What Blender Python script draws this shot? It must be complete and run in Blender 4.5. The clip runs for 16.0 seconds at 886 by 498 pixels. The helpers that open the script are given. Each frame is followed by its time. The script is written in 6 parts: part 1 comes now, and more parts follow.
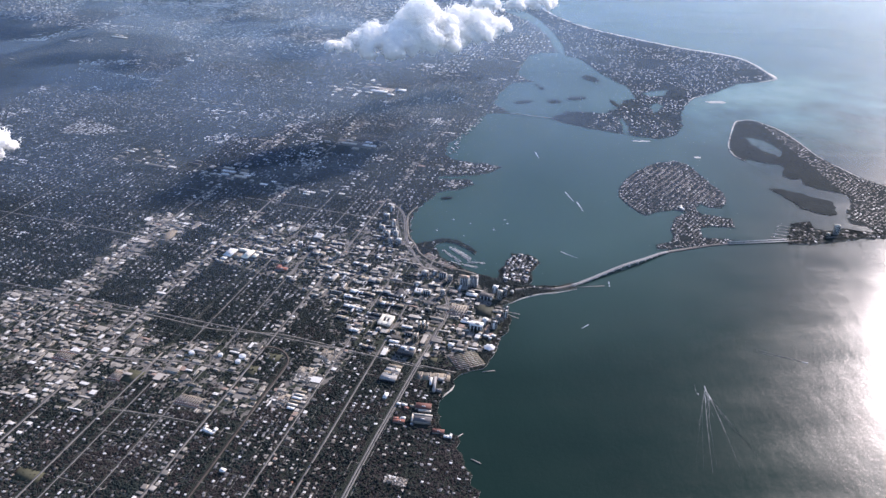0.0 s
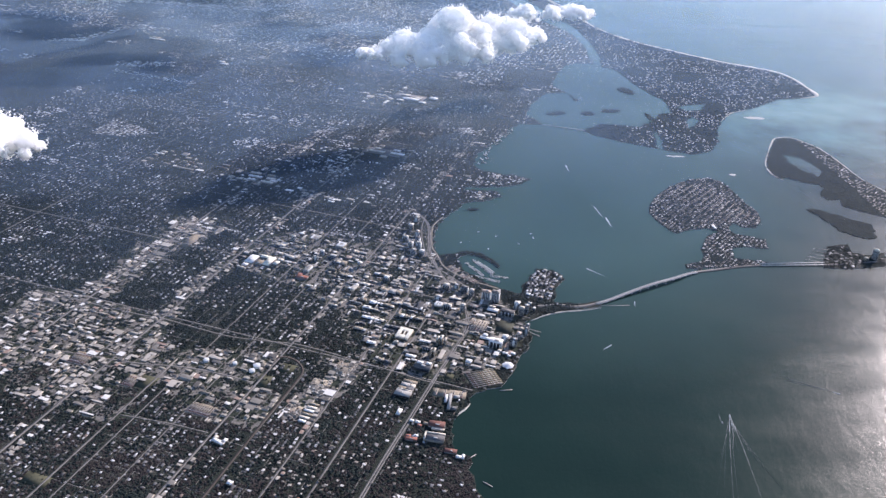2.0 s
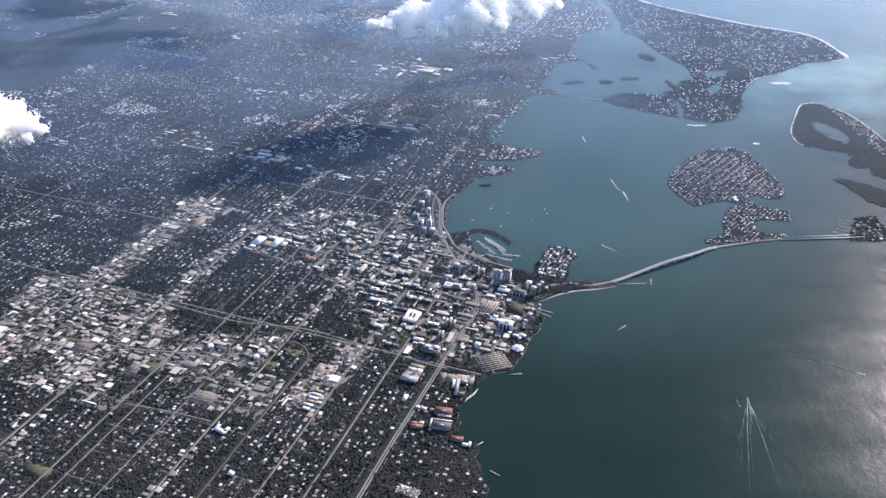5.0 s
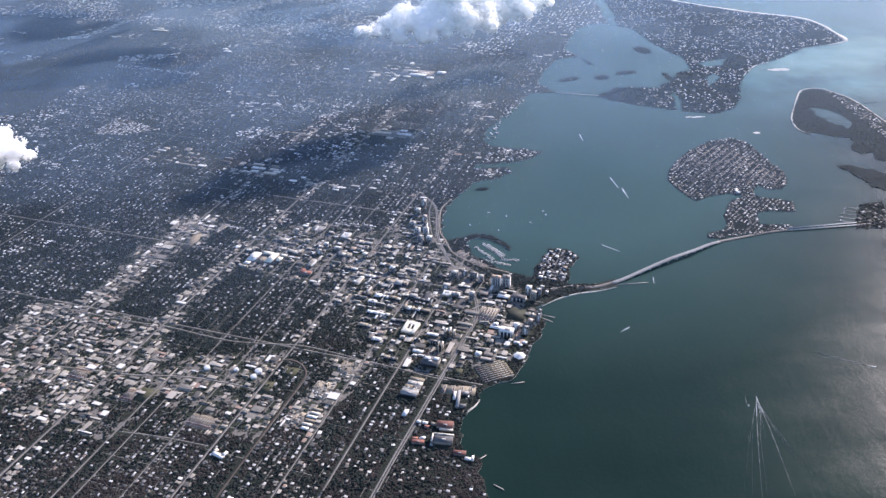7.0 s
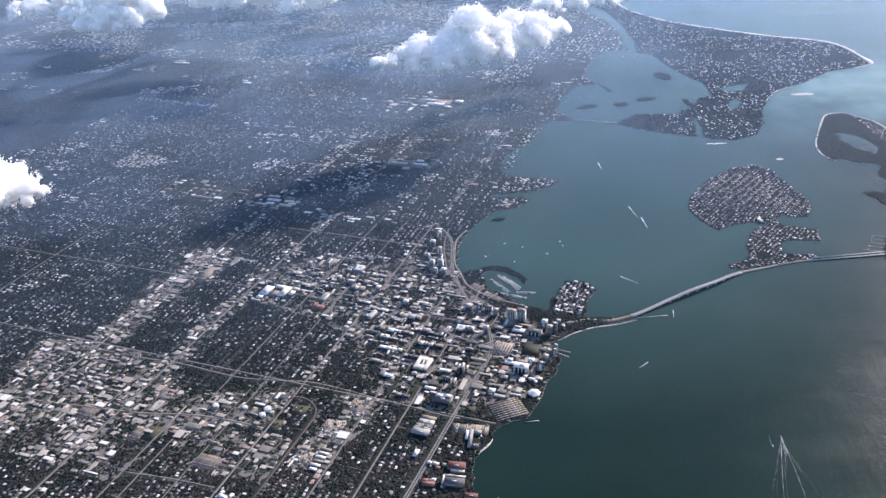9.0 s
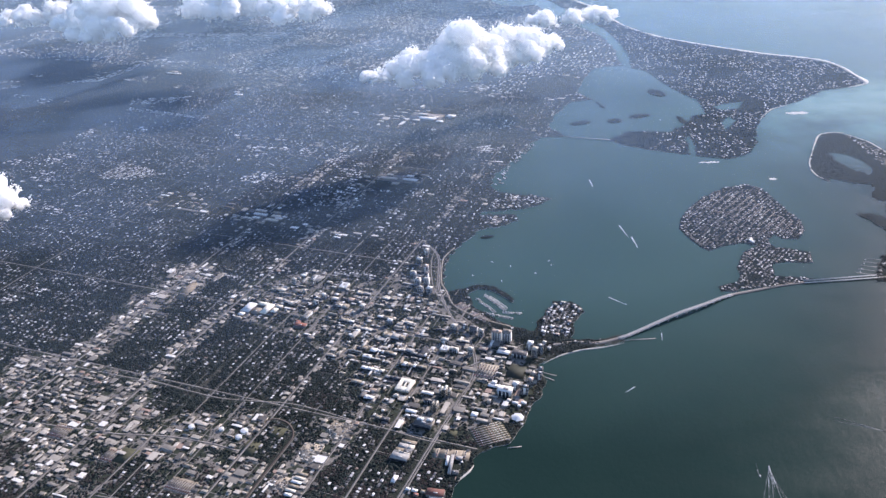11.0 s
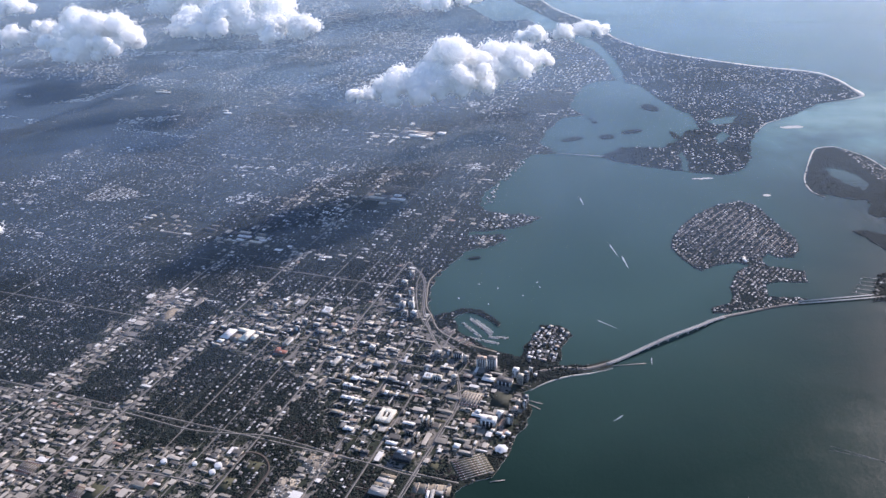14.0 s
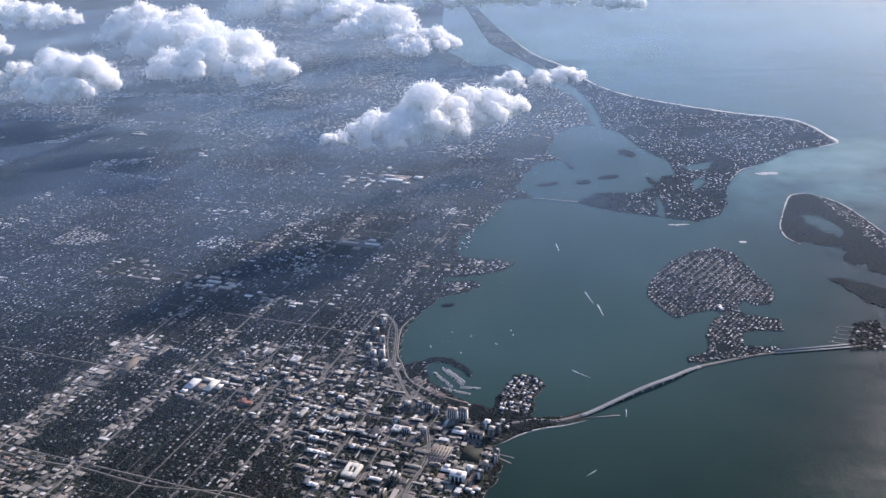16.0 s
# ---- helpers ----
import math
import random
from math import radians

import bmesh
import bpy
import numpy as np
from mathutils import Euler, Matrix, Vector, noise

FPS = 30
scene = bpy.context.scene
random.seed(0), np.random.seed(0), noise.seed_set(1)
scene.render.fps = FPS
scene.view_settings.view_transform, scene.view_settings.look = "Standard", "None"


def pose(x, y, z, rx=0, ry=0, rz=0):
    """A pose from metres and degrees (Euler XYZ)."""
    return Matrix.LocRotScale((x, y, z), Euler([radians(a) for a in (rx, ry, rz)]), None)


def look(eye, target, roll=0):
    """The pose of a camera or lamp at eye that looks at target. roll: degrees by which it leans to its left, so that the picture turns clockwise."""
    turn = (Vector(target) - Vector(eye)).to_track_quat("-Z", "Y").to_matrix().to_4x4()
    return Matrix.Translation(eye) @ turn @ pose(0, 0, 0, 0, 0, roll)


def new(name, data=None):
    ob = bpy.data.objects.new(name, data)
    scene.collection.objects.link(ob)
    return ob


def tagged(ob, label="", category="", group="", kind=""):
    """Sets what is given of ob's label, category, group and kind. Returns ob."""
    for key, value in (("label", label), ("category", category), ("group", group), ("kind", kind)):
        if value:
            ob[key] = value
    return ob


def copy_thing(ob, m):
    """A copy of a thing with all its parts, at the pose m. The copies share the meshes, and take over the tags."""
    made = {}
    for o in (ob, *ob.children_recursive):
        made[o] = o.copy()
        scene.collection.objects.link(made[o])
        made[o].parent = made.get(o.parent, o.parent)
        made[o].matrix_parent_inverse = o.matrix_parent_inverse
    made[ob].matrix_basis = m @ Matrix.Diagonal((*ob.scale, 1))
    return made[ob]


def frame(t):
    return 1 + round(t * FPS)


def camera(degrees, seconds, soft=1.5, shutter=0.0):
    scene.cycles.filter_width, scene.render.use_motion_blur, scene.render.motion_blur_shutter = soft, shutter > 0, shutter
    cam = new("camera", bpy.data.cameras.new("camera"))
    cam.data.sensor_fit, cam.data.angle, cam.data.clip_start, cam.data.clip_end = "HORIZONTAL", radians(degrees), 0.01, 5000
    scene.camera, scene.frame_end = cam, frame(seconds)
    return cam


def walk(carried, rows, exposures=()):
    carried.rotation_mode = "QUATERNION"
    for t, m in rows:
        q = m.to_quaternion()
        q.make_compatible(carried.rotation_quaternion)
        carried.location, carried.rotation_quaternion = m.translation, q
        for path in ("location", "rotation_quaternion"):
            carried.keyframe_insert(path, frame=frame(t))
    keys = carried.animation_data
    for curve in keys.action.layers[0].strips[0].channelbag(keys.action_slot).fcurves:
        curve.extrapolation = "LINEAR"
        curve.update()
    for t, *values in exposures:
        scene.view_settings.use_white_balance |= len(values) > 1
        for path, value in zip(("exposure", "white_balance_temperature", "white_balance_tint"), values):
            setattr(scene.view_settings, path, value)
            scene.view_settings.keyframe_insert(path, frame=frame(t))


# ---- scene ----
# The place is laid out at about 1:6.6, so that the whole coast lies within the lens's reach.
cam = camera(56.934, 16.0, soft=1.45)


def view(x, y, z, yaw, pitch, roll):
    """A pose of the camera from its place and its angles in degrees: yaw to the left of +y, pitch up."""
    ahead = Vector((-math.sin(radians(yaw)) * math.cos(radians(pitch)), math.cos(radians(yaw)) * math.cos(radians(pitch)), math.sin(radians(pitch))))
    return look((x, y, z), Vector((x, y, z)) + 1000 * ahead, roll)


FLIGHT = [
    (0.0, -14.46, -769.93, 505.45, -5.444, -28.077, 2.757),
    (0.5, -10.62, -765.46, 505.48, -5.021, -28.024, 2.811),
    (1.0, -6.80, -760.97, 505.50, -4.450, -27.837, 2.976),
    (1.5, -3.02, -756.47, 505.51, -3.550, -27.838, 3.180),
    (2.0, 0.73, -751.95, 505.52, -2.718, -27.778, 3.261),
    (2.5, 4.45, -747.43, 505.53, -1.731, -27.718, 2.997),
    (3.0, 8.14, -742.89, 505.52, -0.826, -28.522, 3.401),
    (3.5, 11.81, -738.34, 505.52, -0.422, -29.849, 3.453),
    (4.0, 15.45, -733.79, 505.50, -0.901, -29.835, 2.388),
    (6.5, 33.30, -710.88, 505.31, 0.308, -30.424, -0.161),
    (7.0, 36.81, -706.29, 505.25, 0.119, -30.046, -1.624),
    (7.5, 40.31, -701.69, 505.17, 0.211, -29.684, -3.222),
    (8.0, 43.79, -697.08, 505.09, 0.393, -29.281, -4.377),
    (8.5, 47.26, -692.48, 504.99, 1.095, -28.935, -4.269),
    (9.0, 50.72, -687.87, 504.88, 2.103, -28.228, -2.957),
    (11.5, 67.88, -664.86, 504.17, 2.036, -27.442, -1.986),
    (12.0, 71.30, -660.26, 503.99, 2.309, -27.657, -1.681),
    (12.5, 74.71, -655.67, 503.79, 1.799, -27.425, -1.502),
    (13.0, 78.12, -651.09, 503.58, 1.619, -26.519, -1.843),
    (13.5, 81.54, -646.51, 503.36, 1.821, -26.266, -2.459),
    (14.0, 84.95, -641.94, 503.12, 2.005, -26.554, -2.758),
    (14.5, 88.37, -637.38, 502.86, 2.201, -26.527, -2.738),
    (15.0, 91.80, -632.83, 502.59, 2.449, -25.812, -2.466),
    (15.5, 95.23, -628.29, 502.30, 2.275, -25.235, -2.371),
    (16.0, 98.67, -623.76, 502.00, 0.610, -23.734, -1.959),
]
walk(cam, [(row[0], view(*row[1:])) for row in FLIGHT], [(0.0, 0.88, 6450.0, 24.0), (3.0, 0.94, 6450.0, 24.0), (4.0, 1.16, 6450.0, 24.0), (6.5, 1.08, 6450.0, 24.0), (8.5, 1.02, 6450.0, 24.0), (13.0, 0.93, 6450.0, 25.0), (16.0, 0.58, 6450.0, 25.0)])

# ---- sky, sun ----
SUN_TURN, SUN_HEIGHT = radians(43), radians(23.8)
SUN_WAY = Vector((math.sin(SUN_TURN) * math.cos(SUN_HEIGHT), math.cos(SUN_TURN) * math.cos(SUN_HEIGHT), math.sin(SUN_HEIGHT)))
world = bpy.data.worlds.new("sky")
scene.world = world
world.use_nodes = True
wn, wl = world.node_tree.nodes, world.node_tree.links
sky = wn.new("ShaderNodeTexSky")
sky.sky_type, sky.sun_disc, sky.sun_elevation, sky.sun_rotation = "NISHITA", False, SUN_HEIGHT, SUN_TURN
sky.dust_density, sky.air_density, sky.ozone_density = 0.4, 1.0, 4.0
wn["Background"].inputs[1].default_value = 0.115
wl.new(sky.outputs[0], wn["Background"].inputs[0])
sun = new("sun", bpy.data.lights.new("sun", "SUN"))
sun.data.energy, sun.data.angle, sun.data.color = 4.2, radians(2.4), (1.0, 0.95, 0.88)
sun.matrix_world = look(SUN_WAY * 3000, (0, 0, 0))


# ---- materials ----
class Nodes:
    """A short hand for a node material."""

    def __init__(self, name):
        self.mat = bpy.data.materials.new(name)
        self.mat.use_nodes = True
        self.tree = self.mat.node_tree
        self.bsdf, self.out = self.tree.nodes["Principled BSDF"], self.tree.nodes["Material Output"]

    def put(self, socket, value):
        if isinstance(value, bpy.types.NodeSocket):
            self.tree.links.new(value, socket)
        else:
            socket.default_value = value

    def node(self, kind, sets=(), **inputs):
        n = self.tree.nodes.new("ShaderNode" + kind)
        sets = dict(sets)
        if "data_type" in sets:
            n.data_type = sets["data_type"]
        if "blend_type" in sets:
            n.blend_type = sets["blend_type"]
        if "operation" in sets:
            n.operation = sets["operation"]
        if "vector_type" in sets:
            n.vector_type = sets["vector_type"]
        if "gradient_type" in sets:
            n.gradient_type = sets["gradient_type"]
        if "attribute_name" in sets:
            n.attribute_name = sets["attribute_name"]
        for key, value in inputs.items():
            self.put(n.inputs[int(key[1:]) if key[0] == "i" and key[1:].isdigit() else key], value)
        return n

    def place(self):
        return self.node("NewGeometry").outputs["Position"]

    def noise(self, scale, detail=4.0, rough=0.55, at=None, stretch=None):
        at = at or self.place()
        if stretch:
            at = self.node("VectorMath", {"operation": "MULTIPLY"}, i0=at, i1=stretch).outputs[0]
        return self.node("TexNoise", Vector=at, Scale=scale, Detail=detail, Roughness=rough).outputs["Fac"]

    def ramp(self, fac, stops, step=False):
        n = self.node("ValToRGB", Fac=fac)
        n.color_ramp.interpolation = "CONSTANT" if step else "LINEAR"
        els = n.color_ramp.elements
        while len(els) < len(stops):
            els.new(0.5)
        for el, (at, col) in zip(els, stops):
            el.position, el.color = at, (*(col if isinstance(col, tuple) else (col, col, col)), 1)
        return n.outputs[0]

    def mix(self, fac, a, b, how="MIX"):
        n = self.node("Mix", {"data_type": "RGBA", "blend_type": how})
        self.put(n.inputs[0], fac)
        for socket, v in ((n.inputs[6], a), (n.inputs[7], b)):
            self.put(socket, (*v, 1) if isinstance(v, tuple) else v)
        return n.outputs[2]

    def math(self, how, a, b=0.0):
        n = self.node("Math", {"operation": how})
        self.put(n.inputs[0], a), self.put(n.inputs[1], b)
        return n.outputs[0]

    def bump(self, height, strength=0.3, distance=0.3):
        n = self.node("Bump", Height=height, Strength=strength, Distance=distance)
        self.put(self.bsdf.inputs["Normal"], n.outputs[0])

    def done(self, colour, rough=0.8, metal=0.0, spec=0.3, hazy_sheen=0.0):
        self.put(self.bsdf.inputs["Base Color"], (*colour, 1) if isinstance(colour, tuple) else colour)
        self.put(self.bsdf.inputs["Roughness"], rough)
        self.put(self.bsdf.inputs["Metallic"], metal)
        self.put(self.bsdf.inputs["Specular IOR Level"], spec)
        self.put(self.bsdf.inputs["Sheen Weight"], hazy_sheen)
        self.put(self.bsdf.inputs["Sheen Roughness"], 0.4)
        # Bluish tint imitates haze on leaves and ground.
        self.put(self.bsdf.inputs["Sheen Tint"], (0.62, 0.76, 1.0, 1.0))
        return self.mat

    def near(self, x, y, rx, ry, turn=0.0):
        """1 at a place of the plan, falling to 0 at an ellipse round it."""
        m = self.node("Mapping", {"vector_type": "TEXTURE"}, Vector=self.place(), Location=(x, y, 0), Rotation=(0, 0, radians(turn)), Scale=(rx, ry, 1e6))
        return self.node("TexGradient", {"gradient_type": "SPHERICAL"}, Vector=m.outputs[0]).outputs["Fac"]


def make_water():
    n = Nodes("sea water")
    deep = n.mix(n.ramp(n.noise(0.004, 3), [(0.35, 0.0), (0.65, 1.0)]), (0.007, 0.021, 0.016), (0.011, 0.030, 0.022))
    bay = n.math("MINIMUM", n.math("MULTIPLY", n.near(270, 520, 430, 640, -15), 2.2), 1.0)
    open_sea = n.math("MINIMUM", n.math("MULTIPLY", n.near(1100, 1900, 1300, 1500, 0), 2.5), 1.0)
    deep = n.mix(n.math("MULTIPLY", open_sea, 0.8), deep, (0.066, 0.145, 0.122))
    col = n.mix(n.math("MULTIPLY", bay, 0.9), deep, (0.046, 0.094, 0.080))
    gulf = n.math("MINIMUM", n.math("MULTIPLY", n.near(900, 850, 520, 330, 10), 1.6), 1.0)
    blotch = n.ramp(n.noise(0.009, 5, 0.6), [(0.35, 0.0), (0.7, 1.0)])
    col = n.mix(n.math("MULTIPLY", gulf, blotch), col, (0.12, 0.24, 0.22))
    bar = n.math("MINIMUM", n.math("MULTIPLY", n.near(830, 900, 240, 120, 25), 1.8), 1.0)
    col = n.mix(n.math("MULTIPLY", bar, n.math("ADD", n.math("MULTIPLY", blotch, 0.6), 0.35)), col, (0.21, 0.34, 0.28))
    ripple = n.noise(0.22, 6, 0.7)
    swell = n.noise(0.05, 4, 0.6, stretch=(1.0, 0.45, 1.0))
    n.bump(n.math("ADD", ripple, n.math("MULTIPLY", swell, 1.5)), 0.16, 1.0)
    gusts = n.ramp(n.noise(0.014, 6, 0.65, stretch=(0.45, 1.3, 1)), [(0.3, 0.17), (0.7, 0.26)])
    n.bsdf.inputs["IOR"].default_value = 1.33
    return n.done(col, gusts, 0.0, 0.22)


def make_ground():
    n = Nodes("overgrown suburban ground")
    fine, broad = n.noise(0.6, 8, 0.7), n.noise(0.012, 5)
    green = n.ramp(fine, [(0.3, (0.014, 0.018, 0.013)), (0.55, (0.028, 0.034, 0.024)), (0.75, (0.085, 0.083, 0.07))])
    dry = n.ramp(fine, [(0.3, (0.05, 0.045, 0.035)), (0.7, (0.15, 0.135, 0.11))])
    col = n.mix(n.ramp(broad, [(0.52, 0.0), (0.68, 0.6)]), green, dry)
    specks = n.node("TexVoronoi", Vector=n.place(), Scale=0.22)
    lone = n.node("SeparateColor", i0=specks.outputs["Color"]).outputs[0]
    dot = n.math("MULTIPLY", n.math("LESS_THAN", specks.outputs["Distance"], 0.27), n.math("GREATER_THAN", lone, 0.7))
    lumps = n.ramp(n.noise(0.011, 4, 0.6), [(0.46, 0.1), (0.6, 0.8)])
    col = n.mix(n.math("MULTIPLY", dot, lumps), col, (0.46, 0.45, 0.43))
    n.bump(n.noise(0.5, 5, 0.7), 0.8, 1.2)
    return n.done(col, 0.9, 0.0, 0.1, 0.08)


def make_plain(name, low, high, scale=1.5, rough=0.85, spec=0.12, bump=0.2):
    n = Nodes(name)
    f = n.math("ADD", n.math("MULTIPLY", n.noise(scale, 6, 0.65), 0.6), n.math("MULTIPLY", n.noise(scale * 0.07, 3), 0.4))
    if bump:
        n.bump(n.noise(scale * 2, 3), bump, 0.2)
    return n.done(n.ramp(f, [(0.32, low), (0.68, high)]), rough, 0.0, spec)


def make_town_ground():
    """Paving, asphalt and gardens in patches of a block's size."""
    n = Nodes("patchy town ground")
    fine = n.noise(0.5, 6, 0.7)
    paved = n.ramp(fine, [(0.3, (0.10, 0.092, 0.08)), (0.7, (0.30, 0.27, 0.225))])
    garden = n.ramp(fine, [(0.3, (0.018, 0.024, 0.017)), (0.7, (0.05, 0.06, 0.04))])
    return n.done(n.mix(n.ramp(n.noise(0.06, 4, 0.6), [(0.485, 0.0), (0.54, 1.0)]), garden, paved), 0.9, 0.0, 0.2)


def make_roofs(name, stops, island=False, rough=0.7):
    """Roof cover whose tone changes from roof to roof."""
    n = Nodes(name)
    pick = n.node("NewGeometry").outputs["Random Per Island"] if island else n.node("ObjectInfo").outputs["Random"]
    col = n.ramp(pick, stops, True)
    dirt = n.ramp(n.noise(0.9, 6, 0.7), [(0.3, 0.72), (0.65, 1.0)])
    return n.done(n.mix(1.0, col, dirt, "MULTIPLY"), rough, 0.0, 0.35)


def make_leaves(name, low, high, tone=0.5):
    n = Nodes(name)
    pick = n.node("NewGeometry").outputs["Random Per Island"]
    broad = n.noise(0.05, 4, 0.6)
    f = n.math("ADD", n.math("MULTIPLY", pick, tone * 0.55), n.math("ADD", n.math("MULTIPLY", n.noise(2.2, 4, 0.7), 0.7 * (1 - tone)), n.math("MULTIPLY", n.ramp(broad, [(0.35, 0.0), (0.65, 1.0)]), 0.4)))
    n.bump(n.noise(3.0, 4, 0.7), 0.7, 0.4)
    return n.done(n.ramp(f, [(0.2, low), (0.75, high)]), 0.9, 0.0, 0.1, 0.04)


def make_cloud(name):
    """White vapour that scatters light inside itself."""
    n = Nodes(name)
    n.done((1.0, 0.995, 0.95), 1.0, 0.0, 0.0)
    n.bsdf.inputs["Subsurface Weight"].default_value = 1.0
    n.bsdf.inputs["Subsurface Radius"].default_value = (1.0, 1.0, 1.0)
    n.bsdf.inputs["Subsurface Scale"].default_value = 120.0
    return n.mat


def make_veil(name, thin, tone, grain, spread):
    """A thin uneven sheet imitating distance haze; it fades out at the rim of its spread."""
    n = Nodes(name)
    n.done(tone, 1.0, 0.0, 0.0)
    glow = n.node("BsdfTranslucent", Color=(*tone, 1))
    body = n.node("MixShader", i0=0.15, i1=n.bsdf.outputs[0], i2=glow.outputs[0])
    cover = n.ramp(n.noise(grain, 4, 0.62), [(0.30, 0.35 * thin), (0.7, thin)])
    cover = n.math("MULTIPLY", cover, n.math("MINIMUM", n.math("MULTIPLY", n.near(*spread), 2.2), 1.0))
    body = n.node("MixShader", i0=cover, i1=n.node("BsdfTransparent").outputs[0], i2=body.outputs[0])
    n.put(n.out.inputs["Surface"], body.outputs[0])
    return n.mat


def make_shred(name):
    """Loose vapour, lit alike from either side."""
    n = Nodes(name)
    n.done((1.0, 0.995, 0.96), 1.0, 0.0, 0.0)
    glow = n.node("BsdfTranslucent", Color=(1.0, 0.995, 0.96, 1))
    n.put(n.out.inputs["Surface"], n.node("MixShader", i0=0.5, i1=n.bsdf.outputs[0], i2=glow.outputs[0]).outputs[0])
    return n.mat


WATER, GROUND = make_water(), make_ground()
TOWN = make_town_ground()
SAND = make_plain("pale beach sand", (0.50, 0.46, 0.38), (0.72, 0.68, 0.60), 0.4, 0.9)
MANGROVE_SOIL = make_plain("mangrove floor", (0.010, 0.018, 0.018), (0.024, 0.036, 0.034), 0.6, 0.95, 0.1)
ASPHALT = make_plain("worn asphalt", (0.145, 0.134, 0.12), (0.29, 0.268, 0.237), 0.5, 0.95, 0.08)
STREET = make_plain("narrow street", (0.12, 0.112, 0.10), (0.25, 0.235, 0.207), 0.5, 0.95, 0.08)
PAVING = make_plain("yard paving", (0.116, 0.100, 0.077), (0.347, 0.295, 0.221), 0.35, 0.9)
CONCRETE = make_plain("bridge concrete", (0.40, 0.39, 0.37), (0.55, 0.54, 0.51), 0.6, 0.85)
WHITE = make_plain("white coated metal", (0.55, 0.55, 0.53), (0.78, 0.78, 0.75), 0.5, 0.7)
CREAM = make_plain("cream stucco", (0.52, 0.47, 0.38), (0.66, 0.60, 0.50), 0.8, 0.85)
TERRACOTTA = make_plain("terracotta tile", (0.20, 0.085, 0.065), (0.33, 0.15, 0.115), 1.5, 0.85)
GLASS_BAND = make_plain("dark window glass", (0.015, 0.02, 0.03), (0.04, 0.05, 0.065), 0.8, 0.3, 0.2, 0)
LAWN = make_plain("mown lawn", (0.050, 0.054, 0.034), (0.098, 0.096, 0.064), 0.4, 0.95)
FOAM_THIN = make_plain("spent grey-green wake foam", (0.045, 0.068, 0.066), (0.21, 0.245, 0.24), 0.6, 0.5)
FOAM = make_plain("white boat wake foam", (0.30, 0.35, 0.35), (0.72, 0.75, 0.75), 0.8, 0.7)
TIMBER = make_plain("weathered dock timber", (0.28, 0.26, 0.23), (0.45, 0.42, 0.38), 2.0, 0.9)
BARK = make_plain("tree bark", (0.06, 0.05, 0.04), (0.12, 0.10, 0.08), 6.0, 0.9)
ROOF_HOUSE = make_roofs("house roof shingle", [(0.0, (0.09, 0.09, 0.09)), (0.3, (0.17, 0.165, 0.16)), (0.55, (0.29, 0.275, 0.255)), (0.72, (0.55, 0.53, 0.50)), (0.86, (0.80, 0.78, 0.73)), (0.97, (0.26, 0.19, 0.15))], True)
WALL_HOUSE = make_roofs("house stucco", [(0.0, (0.22, 0.21, 0.19)), (0.4, (0.36, 0.34, 0.30)), (0.75, (0.58, 0.55, 0.50))], True, 0.85)
ROOF_SHED = make_roofs("flat roof membrane", [(0.0, (0.10, 0.095, 0.09)), (0.14, (0.22, 0.20, 0.175)), (0.32, (0.42, 0.38, 0.31)), (0.52, (0.60, 0.55, 0.46)), (0.72, (0.84, 0.81, 0.74)), (0.94, (0.44, 0.32, 0.24))])
WALL_SHED = make_roofs("painted block wall", [(0.0, (0.16, 0.145, 0.13)), (0.35, (0.27, 0.245, 0.21)), (0.7, (0.42, 0.39, 0.34)), (0.9, (0.62, 0.58, 0.5))], False, 0.85)
GRAVEL = make_plain("bare tan gravel", (0.12, 0.10, 0.075), (0.50, 0.44, 0.345), 0.45, 0.95, 0.1)
BALLAST = make_plain("brown railway ballast", (0.06, 0.05, 0.042), (0.12, 0.10, 0.085), 0.8, 0.95)
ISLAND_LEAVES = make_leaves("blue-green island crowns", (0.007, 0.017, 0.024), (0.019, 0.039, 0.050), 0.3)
ROOF_PALE = make_roofs("pale estate roof", [(0.0, (0.2, 0.195, 0.185)), (0.25, (0.42, 0.40, 0.37)), (0.5, (0.64, 0.62, 0.58)), (0.72, (0.86, 0.85, 0.81))], True)
POND = make_plain("dark still pond and lawn", (0.040, 0.044, 0.034), (0.075, 0.078, 0.058), 0.5, 0.8)
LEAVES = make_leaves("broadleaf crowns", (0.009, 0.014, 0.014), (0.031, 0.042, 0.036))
BROWN_LEAVES = make_leaves("brown crowns", (0.022, 0.019, 0.018), (0.058, 0.049, 0.045))
# Paler, bluer base colour stands in for haze on far crowns.
HAZED_LEAVES = make_leaves("far crowns paled to imitate haze", (0.026, 0.037, 0.042), (0.075, 0.096, 0.102))
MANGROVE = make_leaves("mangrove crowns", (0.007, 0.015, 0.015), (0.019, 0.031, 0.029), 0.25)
CLOUD, CLOUD_SHRED = make_cloud("cloud vapour"), make_shred("loose cloud vapour")
# Blue sheets added to stand in for haze in the air.
LOW_HAZE_SHEET = make_veil("low blue sheet imitating haze", 0.23, (0.42, 0.66, 1.0), 0.005, (-450, 2250, 2400, 2350, 15))
# Spread lies where the camera's sight lines cross this high sheet.
HIGH_HAZE_SHEET = make_veil("high blue sheet imitating haze", 0.28, (0.62, 0.86, 0.98), 0.004, (100, 2000, 2700, 2150, 0))


# ---- mesh helpers ----
rng = np.random.default_rng(7)


